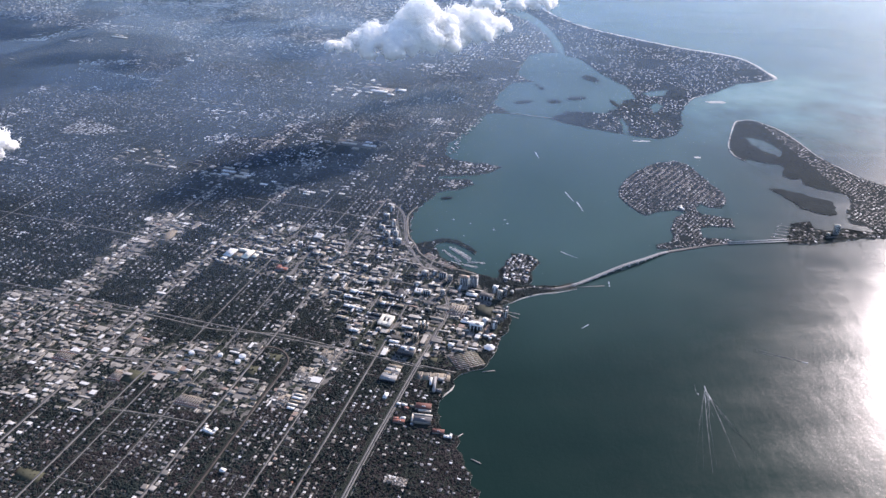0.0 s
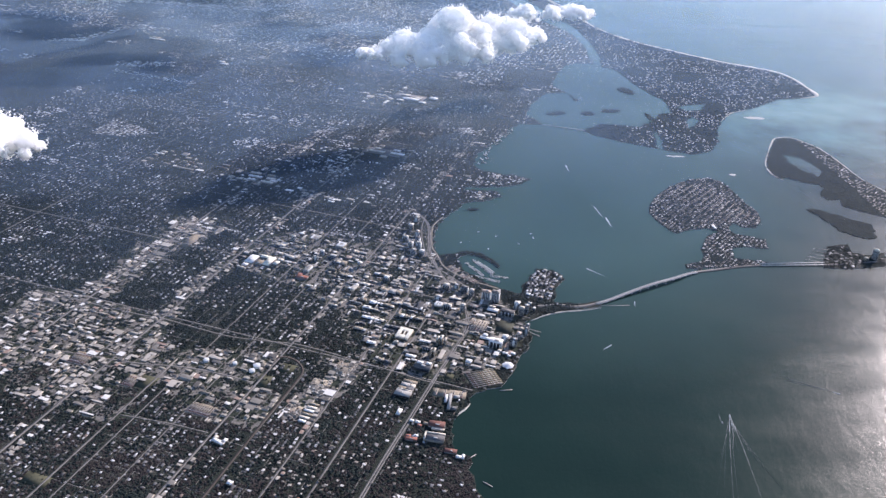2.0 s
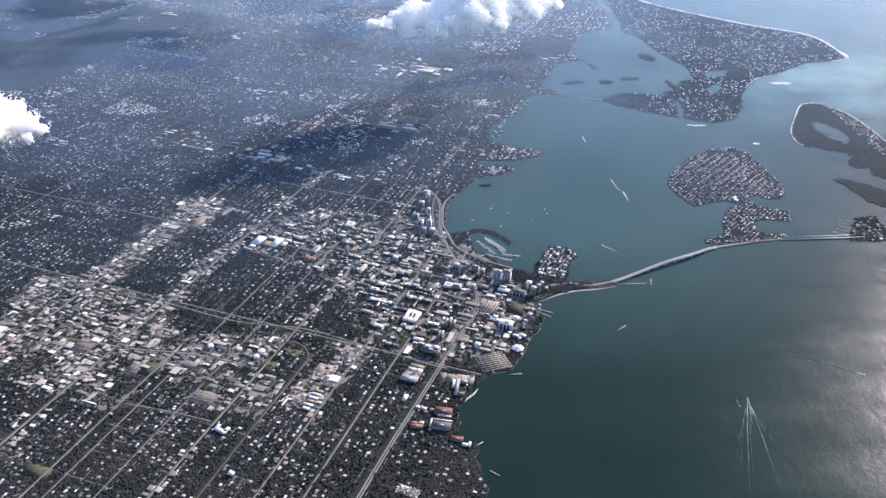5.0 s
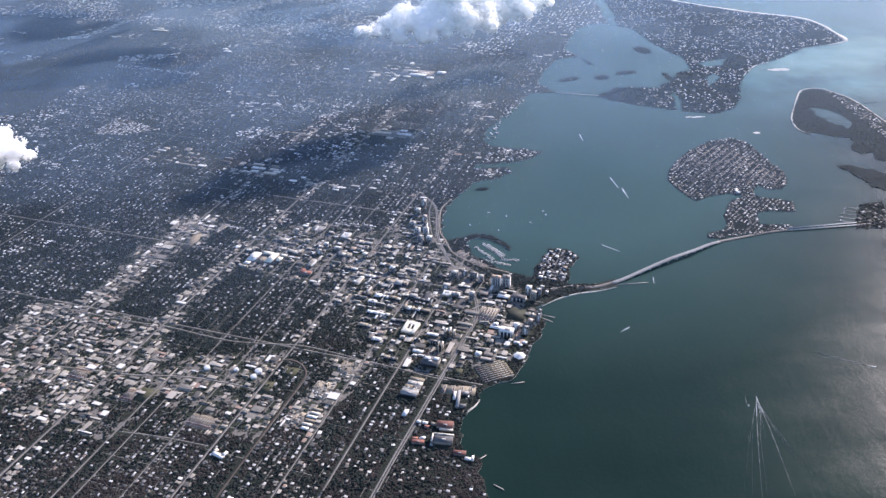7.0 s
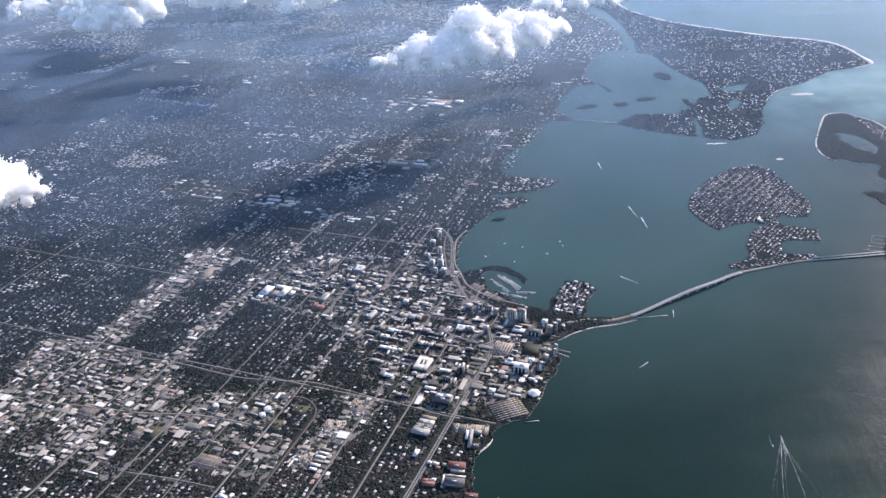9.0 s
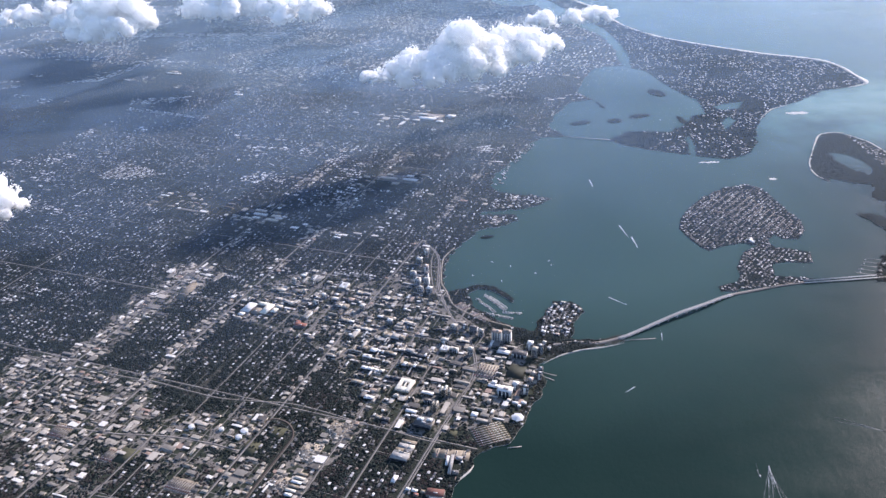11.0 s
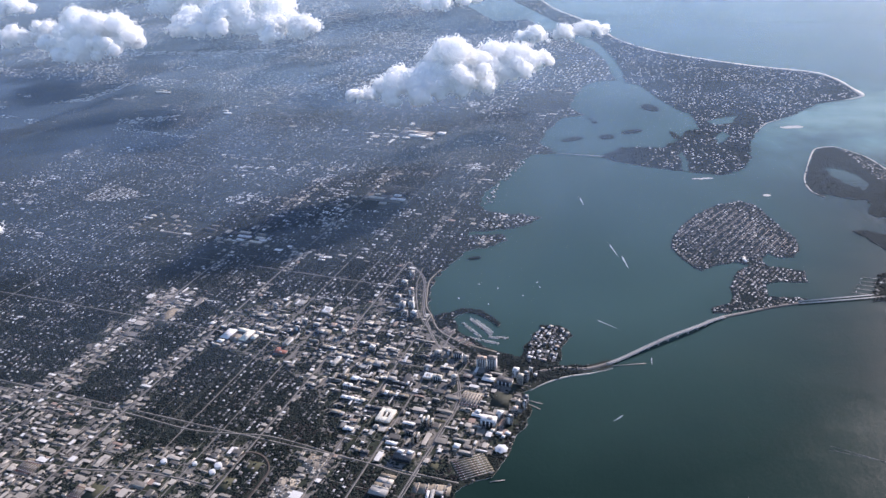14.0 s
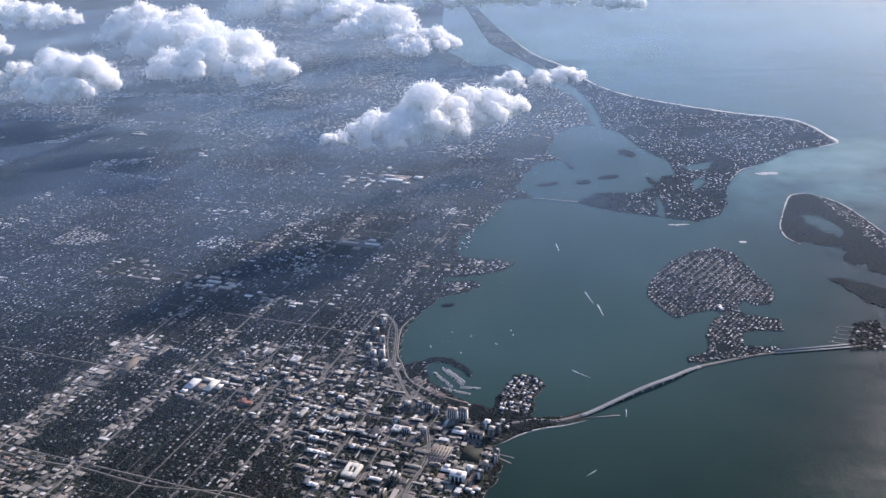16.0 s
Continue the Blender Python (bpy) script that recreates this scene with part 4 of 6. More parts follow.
def arts_hall(x, y):
    top = empty("arts_hall", "bayside performance hall with a white shell roof", "building", "")
    part("wall", boxes("wall", CREAM, (-4, -4, 0, 4, 4, 2)), top)
    n = 14
    v, f = [(0, 0, 4.2)], []
    for j, (rad, z) in enumerate(((2.2, 3.4), (4.2, 2.6), (5.8, 1.9))):
        v += [(rad * math.cos(i * math.tau / n) * (1.15 if i % 2 else 0.95), rad * math.sin(i * math.tau / n) * (1.15 if i % 2 else 0.95), z) for i in range(n)]
    f += [(0, 1 + i, 1 + (i + 1) % n) for i in range(n)]
    for j in (0, 1):
        for i in range(n):
            a, b = 1 + j * n + i, 1 + j * n + (i + 1) % n
            f += [(a, a + n, b + n), (a, b + n, b)]
    part("shell_roof", mesh_of("shell_roof", v, f, [WHITE]), top, "white fluted shell roof")
    top.matrix_basis = turned(x, y, 0, 30)
    TAKEN.append((x, y, 7))


arts_hall(109, -53)
hall("white_annex", 68, -48, [(0, 0, 6, 6, 2.4, WHITE)], "square white-roofed building in a park")


LOTS, BARE_LOTS = [], []
CARS = make_roofs("car paint", [(0.0, (0.05, 0.05, 0.06)), (0.3, (0.25, 0.25, 0.26)), (0.6, (0.75, 0.75, 0.74)), (0.9, (0.2, 0.05, 0.05))], True, 0.4)


def lot(x, y, w, d, deg, label, mat=PAVING, rows=0):
    top = tagged(part("parking_lot", boxes("parking_lot", mat, (-w / 2, -d / 2, -0.2, w / 2, d / 2, 0.05))), label, "pavement", kind="structure")
    top.matrix_basis = turned(x, y, 0, deg)
    (BARE_LOTS if mat is GRAVEL and not rows else LOTS).append([tuple((top.matrix_basis @ Vector((a * w / 2, b * d / 2, 0))).xy) for a, b in ((-1, -1), (1, -1), (1, 1), (-1, 1))])
    if mat is POND or rows > 3:
        k = min(w, d) * 0.5
        for t in np.linspace(-0.5, 0.5, 4):
            spot = top.matrix_basis @ Vector((t * max(0.0, w - 2 * k), t * max(0.0, d - 2 * k), 0))
            TAKEN.append((spot.x, spot.y, k))
    if rows:
        bar = boxes("parking_row", CARS, *[(-w * 0.44 + 0.62 * i, -0.5, 0.05, -w * 0.44 + 0.62 * i + 0.4, 0.45, 0.3) for i in range(int(w * 0.88 / 0.62)) if (i * 7 + rows) % 5])
        aisle = boxes("aisle", GRAVEL, (-w * 0.47, d / rows * 0.15, 0.05, w * 0.47, d / rows * 0.62, 0.09))
        for i in range(rows):
            part("aisle", aisle, top, "", pose(0, -d / 2 + d * (i + 0.2) / rows, 0))
            part("parking_row", bar, top, "", pose(0, -d / 2 + d * (i + 0.5) / rows, 0))


lot(82, -74, 34, 28, 20, "large parking lot with tan aisles between rows of cars", LAWN, 9)
lot(82, 24, 26, 22, TURN, "tan parking terrace beside a pond", GRAVEL, 7)
lot(113, 22, 24, 20, TURN, "dark pond and lawn between towers", POND)
lot(58, 153, 18, 11, 128, "marina parking lot with rows of cars", GRAVEL, 5)
lot(76, 131, 26, 9, 136, "marina parking lot with rows of cars", GRAVEL, 4)
lot(-60, -66, 24, 24, TURN, "bare pale sand building site", GRAVEL)
lot(-84, -96, 26, 20, TURN, "bare tan gravel yard with sheds", GRAVEL)
lot(-105, -134, 18, 17, TURN, "bare tan gravel clearing beside the railway", GRAVEL)
lot(-190, -136, 17, 26, TURN, "storage yard packed with rows of pale vehicles", PAVING, 11)
lot(-253, -96, 20, 18, TURN, "olive playing field among the yards", LAWN)
lot(-304, -232, 14, 26, TURN, "green and tan sports fields", LAWN)
lot(4, -247, 10, 20, TURN, "bare pale sand clearing", GRAVEL)
lot(-119, -68, 17, 16, TURN, "brown playing field inside the railway bend", LAWN)
lot(-139, -89, 20, 16, TURN, "olive green playing field", LAWN)
lot(47, -73, 10, 9, TURN, "green lawn beside the highway", LAWN)
lot(46, -101, 13, 34, 80, "grey parking lot beside the small beach", PAVING, 4)
lot(56, -10, 4, 22, TURN, "oval lawn between highway ramps", LAWN)
lot(-285, 205, 40, 14, TURN, "pale parking lot beside the school", PAVING)
lot(-268, -95, 20, 14, TURN, "paved yard between warehouses", PAVING, 6)
lot(-330, -60, 22, 20, TURN, "paved yard between warehouses", PAVING, 8)
lot(-10, 860, 44, 66, TURN, "wide parking lot round the mall", ASPHALT)
lot(-48, 552, 26, 66, TURN, "parking lot of the shopping plaza", ASPHALT)

for name, outline in (("pavement_downtown", DOWNTOWN), ("pavement_yards", YARDS), ("pavement_rail_yards", YARDS_RAIL), ("pavement_tan_yards", YARDS_TAN), ("pavement_avenue_strip", STRIP_C), ("pavement_corner_strip", STRIP_D)):
    tagged(part(name, slab(name, worn(outline, True, 6, 0.3), 0.006, -0.3, TOWN)), "patchy paved town ground with dark gardens", "pavement", kind="structure")

# blocks on the point beside the causeway
for x, y, w, d, h, k in ((150, 118, 5, 4, 3, 0), (156, 132, 5, 4, 3.5, 2), (166, 150, 5, 4, 3, 0), (176, 154, 6, 4, 3, 1), (188, 148, 5, 5, 2.5, 0), (193, 138, 4, 6, 3, 2), (186, 128, 4, 5, 2.5, 0), (178, 112, 5, 5, 3, 1), (172, 98, 6, 4, 3, 0), (158, 104, 5, 5, 2.6, 1), (166, 120, 5, 4, 2.6, 0), (172, 138, 5, 5, 2.6, 1), (147, 92, 6, 5, 4, 0), (162, 88, 6, 4, 2.4, 0), (150, 60, 4, 4, 4, 1), (146, 70, 5, 4, 5, 2)):
    place_thing(TOWERS[k], used_towers, turned(x, y, 0, TURN - 8, d * 0.8, w * 0.8, h * 0.9), "low white apartment block on the wooded point")
    TAKEN.append((x, y, max(w, d) * 0.5))

# commercial buildings, block by block: those of downtown and the yards singly, the rest joined
SHED_REST, PAVED, GAP = [], [], -0.3


def built_up(x, y):
    """How built-up a spot of the commercial blocks is; low where trees and gardens stay."""
    return noise.noise(Vector((x * 0.028, y * 0.028, 8))) + 0.5 * noise.noise(Vector((x * 0.07, y * 0.07, 3)))


def rim(poly, x, y):
    """How far inside an outline a spot lies."""
    p = Vector((x, y))
    best = 1e9
    for a, b in zip(poly, poly[1:] + poly[:1]):
        a, b = Vector(a), Vector(b)
        t = max(0.0, min(1.0, (p - a).dot(b - a) / (b - a).length_squared))
        best = min(best, (p - a - (b - a) * t).length)
    return best


SHED_COUNT = 0
for poly, n_u, n_v, big, tall in ((DOWNTOWN, 7.4, 7.8, 7.2, 2.0), (YARDS, 6.0, 6.6, 6.2, 1.2), (YARDS_RAIL, 6.5, 6.5, 5.5, 1.2), (YARDS_TAN, 7.0, 7.0, 5.5, 1.2), (STRIP_C, 6.5, 7.0, 7.0, 1.4), (STRIP_D, 6.5, 6.5, 6.0, 1.3), (STRIP_A, 9, 9, 7, 1.5), (STRIP_B, 13, 14, 9, 1.8), (MALL, 20, 22, 10, 2.0), (MALL_SMALL, 16, 18, 9, 1.8)):
    us = np.array([uv(x, y) for x, y in poly])
    gu, gv = np.meshgrid(np.arange(us[:, 0].min(), us[:, 0].max(), n_u), np.arange(us[:, 1].min(), us[:, 1].max(), n_v))
    gu, gv = gu.ravel() + rng.uniform(-2, 2, gu.size), gv.ravel() + rng.uniform(-2.5, 2.5, gv.size)
    pts = np.stack([gu * AHEAD.x + gv * ACROSS.x, gu * AHEAD.y + gv * ACROSS.y], 1)
    ok = inside(poly, pts) & on_mainland(pts, 4.0) & in_view(pts) & free_of(pts, TAKEN) & off_streets(pts, 1.0) & ~in_any(pts, WOODS) & (~in_any(pts, LOTS) | (rng.random(len(pts)) < 0.12))
    for x, y in pts[ok]:
        if rng.random() < 0.06 or built_up(x, y) + 0.55 * min(1.0, rim(poly, x, y) / 30) < GAP + 0.38:
            continue
        a, b = big * np.clip(rng.lognormal(-0.8, 0.55), 0.2, 1.8), big * np.clip(rng.lognormal(-0.3, 0.5), 0.3, 2.3)
        h = tall * rng.uniform(0.5, 1.2) * (1.6 if rng.random() < 0.12 else 1.0)
        deg = TURN + (90 if rng.random() < 0.3 else 0) + rng.normal(0, 1)
        k = int(rng.choice(7, p=[0.22, 0.18, 0.12, 0.10, 0.15, 0.13, 0.10]))
        TAKEN.append((x, y, 0.45 * (a + b) / 2 + 0.6))
        PAVED.append((x + rng.normal(0, 1), y + rng.normal(0, 1), deg, a + rng.uniform(0.5, 2.8), b + rng.uniform(0.5, 3.2)))
        if SHED_COUNT < 300 and x > -300:
            place_thing(SHEDS[k], used_sheds, turned(x, y, 0.02, deg, a, b, h))
            SHED_COUNT += 1
        else:
            SHED_REST.append((x, y, deg, a, b, h))

# ---- houses ----
def gabled(n, P, deg, w, d, h, r, z=0.0):
    """Arrays of n small houses with gabled roofs: walls in slot 0, roofs in slot 1."""
    c, s = np.cos(np.radians(deg)), np.sin(np.radians(deg))
    base = np.array([(-1, -1, 0), (1, -1, 0), (1, 1, 0), (-1, 1, 0), (-1, -1, 1), (1, -1, 1), (1, 1, 1), (-1, 1, 1), (-1.06, -1.12, 0.97), (1.06, -1.12, 0.97), (1.06, 1.12, 0.97), (-1.06, 1.12, 0.97), (-0.75, 0, 2), (0.75, 0, 2)], float)
    X = base[None, :, 0] * w[:, None] / 2
    Y = base[None, :, 1] * d[:, None] / 2
    Z = np.where(base[None, :, 2] > 1.5, (h + r)[:, None], base[None, :, 2] * h[:, None]) + z
    V = np.stack([P[:, :1] + X * c[:, None] - Y * s[:, None], P[:, 1:2] + X * s[:, None] + Y * c[:, None], Z], -1)
    f = np.array([(0, 1, 5), (0, 5, 4), (1, 2, 6), (1, 6, 5), (2, 3, 7), (2, 7, 6), (3, 0, 4), (3, 4, 7), (8, 9, 13), (8, 13, 12), (10, 11, 12), (10, 12, 13), (9, 10, 13), (11, 8, 12)])
    F = (f[None] + 14 * np.arange(n)[:, None, None]).reshape(-1, 3)
    return V.reshape(-1, 3), F, np.tile([0] * 8 + [1] * 6, n)


for v, reach in ((-361, 5.0), (-361, 9.5), (-261, 4.8), (-261, 9.0), (-106, 4.0), (-27, 4.0)):
    for u in np.arange(-420, 620, 6.5):
        for side in (-1, 1):
            if rng.random() < 0.55 and noise.noise(Vector((u * 0.02, v, 1.0))) > -0.1:
                x, y = xy(u + rng.uniform(-2, 2), v + side * (reach + rng.uniform(-0.6, 1.5)))
                SHED_REST.append((x, y, TURN + rng.normal(0, 2), rng.uniform(2.2, 5.5), rng.uniform(2.2, 5.0), rng.uniform(0.7, 1.6)))
for u, v0, v1 in ((300, -520, -60), (455, -420, -30), (610, -600, 0), (790, -560, 40), (980, -700, 80), (1150, -700, 120)):
    for v in np.arange(v0, v1, 8.0):
        if rng.random() < 0.6 and noise.noise(Vector((u, v * 0.02, 1.0))) > -0.05:
            x, y = xy(u + rng.choice((-1, 1)) * rng.uniform(3, 8), v + rng.uniform(-3, 3))
            SHED_REST.append((x, y, TURN + rng.normal(0, 2), rng.uniform(2.5, 6.0), rng.uniform(4, 12.0), rng.uniform(0.8, 1.8)))
spots = np.array([q[:2] for q in SHED_REST])
SHED_REST = [q for q, ok in zip(SHED_REST, in_view(spots) & on_mainland(spots, 6.0)) if ok]
for q in SHED_REST:
    TAKEN.append((q[0], q[1], 0.42 * (q[3] + q[4]) / 2 + 0.5))
    PAVED.append((q[0], q[1], q[2], q[3] + 2, q[4] + 2))


def paved_yards(Q):
    n = len(Q)
    c, s = np.cos(np.radians(Q[:, 2])), np.sin(np.radians(Q[:, 2]))
    base = np.array([(-1, -1, 0), (1, -1, 0), (1, 1, 0), (-1, 1, 0), (-1, -1, 1), (1, -1, 1), (1, 1, 1), (-1, 1, 1)], float)
    X, Y = base[None, :, 0] * Q[:, 3:4] / 2, base[None, :, 1] * Q[:, 4:5] / 2
    Z = np.where(base[None, :, 2] > 0, 0.012 + 0.018 * rng.random((n, 1)), -0.2) + 0 * X
    V = np.stack([Q[:, :1] + X * c[:, None] - Y * s[:, None], Q[:, 1:2] + X * s[:, None] + Y * c[:, None], Z], -1)
    f = np.array([(4, 5, 6, 7), (0, 1, 5, 4), (1, 2, 6, 5), (2, 3, 7, 6), (3, 0, 4, 7)])
    return V.reshape(-1, 3), (f[None] + 8 * np.arange(n)[:, None, None]).reshape(-1, 4)


V, F = paved_yards(np.array(PAVED))
tagged(part("paved_yards", mesh_of("paved_yards", V, F, [make_roofs("yard surfaces", [(0.0, (0.09, 0.085, 0.075)), (0.3, (0.19, 0.165, 0.13)), (0.6, (0.34, 0.30, 0.235)), (0.85, (0.46, 0.41, 0.33))], True, 0.95)])), "tan and grey paved yards round the buildings", "pavement", kind="stuff")
ROOF_SHED_REST = make_roofs("joined flat roof membrane", [(0.0, (0.13, 0.12, 0.105)), (0.2, (0.26, 0.235, 0.195)), (0.42, (0.42, 0.375, 0.30)), (0.64, (0.56, 0.50, 0.41)), (0.83, (0.86, 0.82, 0.73)), (0.95, (0.40, 0.28, 0.21))], True)
R = np.array(SHED_REST)
V, F, S = gabled(len(R), R[:, :2], R[:, 2], R[:, 3], R[:, 4], 0.85 * R[:, 5], 0.15 * R[:, 5])
tagged(part("outlying_warehouses", mesh_of("outlying_warehouses", V, F, [WALL_HOUSE, ROOF_SHED_REST], S)), "many low pale-roofed warehouses and stores in yards", "warehouses", kind="stuff")


heaps = np.concatenate([np.array([np.array(q[0]) + rng.random() * (np.array(q[1]) - np.array(q[0])) + rng.random() * (np.array(q[3]) - np.array(q[0])) for _ in range(110)]) for q in BARE_LOTS])
h = rng.uniform(0.15, 0.7, len(heaps))
V, F, S = gabled(len(heaps), heaps, TURN + 90 * rng.integers(0, 2, len(heaps)) + rng.normal(0, 12, len(heaps)), rng.lognormal(0.0, 0.55, len(heaps)).clip(0.3, 4), rng.lognormal(-0.3, 0.5, len(heaps)).clip(0.3, 2.5), h, 0.3 * h, 0.05)
tagged(part("yard_clutter", mesh_of("yard_clutter", V, F, [WALL_HOUSE, ROOF_SHED_REST], S)), "vehicles, stacks and small sheds on bare yards", "clutter", kind="stuff")


def lots(u0, u1, v0, v1, du, dv, keep):
    gu, gv = np.meshgrid(np.arange(u0, u1, du), np.arange(v0, v1, dv))
    gu, gv = gu.ravel() + rng.uniform(-0.3, 0.3, gu.size) * du, gv.ravel() + rng.uniform(-0.25, 0.25, gv.size) * dv
    P = np.stack([gu * AHEAD.x + gv * ACROSS.x, gu * AHEAD.y + gv * ACROSS.y], 1)
    return P[rng.random(len(P)) < keep]


def make_houses(name, P, deg, size, label, low=1.0, roof=None):
    n = len(P)
    w, d = size * rng.uniform(0.8, 1.5, n), size * rng.uniform(0.65, 1.0, n)
    deg = deg + np.where(rng.random(n) < 0.5, 0, 90) + rng.normal(0, 4, n)
    V, F, S = gabled(n, P, deg, w, d, low * rng.uniform(0.45, 0.75, n), low * rng.uniform(0.2, 0.5, n))
    return tagged(part(name, mesh_of(name, V, F, [WALL_HOUSE, roof or ROOF_HOUSE], S)), label, "houses", kind="stuff")


PATCH = (-120, 20, -285, -190)  # the stretch whose houses and trees stand singly
rows = np.concatenate([np.arange(-560, 60, 14.0) - 3.3, np.arange(-560, 60, 14.0) + 3.3, np.arange(60, 200, 6.0), np.arange(-760, -570, 7.0)])
gu, gv = np.meshgrid(np.arange(-430, 330, 3.7), rows)
gu, gv = gu.ravel() + rng.uniform(-1.2, 1.2, gu.size), gv.ravel() + rng.normal(0, 0.45, gv.size)
near_lots = np.stack([gu * AHEAD.x + gv * ACROSS.x, gu * AHEAD.y + gv * ACROSS.y], 1)
near_lots = near_lots[rng.random(len(near_lots)) < np.where(gv > 58, 0.3, 0.7)]
clump = np.array([noise.noise(Vector((x * 0.02, y * 0.02, 11))) for x, y in near_lots])
near_lots = near_lots[clump + rng.normal(0, 0.22, len(near_lots)) > -0.06]
ok = on_mainland(near_lots, 1.5) & in_view(near_lots) & ~in_any(near_lots, COMMERCE) & ~in_any(near_lots, WOODS) & free_of(near_lots, TAKEN) & off_streets(near_lots, 1.0)
near_lots = near_lots[ok]
single = (near_lots[:, 0] > PATCH[0]) & (near_lots[:, 0] < PATCH[1]) & (near_lots[:, 1] > PATCH[2]) & (near_lots[:, 1] < PATCH[3])
make_houses("near_houses", near_lots[~single], TURN, 2.35, "many small detached houses under trees along the avenues")
plots = np.column_stack([near_lots + rng.normal(0, 0.6, near_lots.shape), TURN + rng.normal(0, 3, len(near_lots)), rng.uniform(2.2, 4.6, len(near_lots)), rng.uniform(2.0, 5.0, len(near_lots))])
V, F = paved_yards(plots[rng.random(len(plots)) < 0.7])
tagged(part("garden_plots", mesh_of("garden_plots", V, F, [make_roofs("garden surfaces", [(0.0, (0.035, 0.042, 0.027)), (0.3, (0.075, 0.07, 0.055)), (0.55, (0.13, 0.115, 0.09)), (0.78, (0.21, 0.19, 0.155)), (0.93, (0.33, 0.31, 0.27))], True, 0.95)])), "lawns, drives and bare gardens round the houses", "gardens", kind="stuff")
mid_lots = lots(330, 1000, -900, 400, 5.4, 6.2, 0.55)
clump = np.array([noise.noise(Vector((x * 0.011, y * 0.011, 5))) + 0.4 * noise.noise(Vector((x * 0.04, y * 0.04, 6))) for x, y in mid_lots])
ok = (clump + rng.normal(0, 0.16, len(mid_lots)) > -0.2) & on_mainland(mid_lots, 2.0) & in_view(mid_lots) & ~in_any(mid_lots, COMMERCE) & free_of(mid_lots, TAKEN) & off_streets(mid_lots, 0.6)
make_houses("suburban_houses", mid_lots[ok], TURN, 2.4, "many small pale-roofed suburban houses among trees")
far_lots = lots(1000, 2600, -1700, 700, 8.5, 9.5, 0.6)
clump = np.array([noise.noise(Vector((x * 0.006, y * 0.006, 5))) for x, y in far_lots])
ok = on_mainland(far_lots, 3.0) & in_view(far_lots) & free_of(far_lots, TAKEN) & (clump + rng.normal(0, 0.12, len(far_lots)) > -0.15)
make_houses("distant_houses", far_lots[ok], TURN, 4.4, "distant scattered pale-roofed houses in wooded suburbs", 1.6, ROOF_PALE)
ESTATES, sizes = [], []
for i in range(900):
    x, y = rng.uniform(-1300, 150), rng.uniform(150, 1900)
    if noise.noise(Vector((x * 0.004, y * 0.004, 21))) < 0.02 or y > 700 and i % 3:
        continue
    u0, v0 = uv(x, y)
    long_side, rows, grain = rng.uniform(8, 30) * (1 + y / 1500), int(rng.integers(1, 5)), 2.6 + y / 460
    for k in range(rows):
        for v in np.arange(-long_side / 2, long_side / 2, grain * 1.5):
            if rng.random() < 0.6:
                ESTATES.append(xy(u0 + k * grain * 2.2 + rng.normal(0, 0.4), v0 + v + rng.normal(0, 0.5)))
                sizes.append(grain * rng.uniform(0.7, 1.2))
ESTATES, sizes = np.array(ESTATES), np.array(sizes)
ok = on_mainland(ESTATES, 4.0) & in_view(ESTATES) & free_of(ESTATES, TAKEN) & ~in_any(ESTATES, COMMERCE)
make_houses("estate_rows", ESTATES[ok], TURN, sizes[ok], "rows of larger pale-roofed estate buildings", 1.6, ROOF_PALE)
trailer = lots(300, 1100, -1000, -300, 3.6, 6.8, 0.7)
trailer = trailer[in_any(trailer, (TRAILER_PARK, TERRACE_ROW))]
far_row = lots(400, 2000, -1400, -400, 4.8, 7.6, 0.62)
far_row = far_row[in_any(far_row, FAR_ROWS)]
make_houses("distant_terraces", far_row, TURN, 5.0, "distant close rows of pale buildings", 1.8, ROOF_PALE)
make_houses("mobile_homes", trailer, TURN, 2.8, "close rows of pale mobile homes", 1.4, ROOF_PALE)


def island_lots(outline, du, dv, deg, keep, edge=2.0):
    P = np.array(outline)
    c, s = math.cos(radians(deg)), math.sin(radians(deg))
    R = np.array([[c, s], [-s, c]])
    Q = P @ R.T
    g = np.stack([a.ravel() for a in np.meshgrid(np.arange(Q[:, 0].min(), Q[:, 0].max(), du), np.arange(Q[:, 1].min(), Q[:, 1].max(), dv))], 1)
    g += rng.uniform(-0.22, 0.22, g.shape) * (du, dv)
    p = g @ R
    ok = inside(outline, p) & (rng.random(len(p)) < keep)
    for dx, dy in ((edge, 0), (-edge, 0), (0, edge), (0, -edge)):
        ok &= inside(outline, p + (dx, dy))
    return p[ok]


ISLAND_TURN = 50
ISLAND_ROWS = []


def island_streets():
    """Parallel residential streets across the island."""
    c, s = math.cos(radians(ISLAND_TURN)), math.sin(radians(ISLAND_TURN))
    Q = np.array(BIRD) @ np.array([[c, -s], [s, c]])
    for v in np.arange(Q[:, 1].min() + 6, Q[:, 1].max() - 3, 10.0):
        u = np.arange(Q[:, 0].min(), Q[:, 0].max(), 1.5)
        pts = np.stack([u * c - v * s, u * s + v * c], 1)
        ok = inside(BIRD, pts) & inside(BIRD, pts + (2.5, 0)) & inside(BIRD, pts - (2.5, 0)) & inside(BIRD, pts + (0, 2.5)) & inside(BIRD, pts - (0, 2.5))
        runs, start = [], None
        for i in range(len(ok) + 1):
            if i < len(ok) and ok[i]:
                start = i if start is None else start
            elif start is not None:
                runs.append((start, i - 1))
                start = None
        for i, j in runs:
            if j - i > 8 and pts[i][1] > 250:
                tagged(part("road", ribbon("road", [tuple(pts[i + (j - i) // 8]), tuple(pts[j - (j - i) // 6])], 1.1, 0.04, ASPHALT, 0.2)), "straight grey residential street on the island", "road", kind="structure")
        ISLAND_ROWS.append(v)


island_streets()


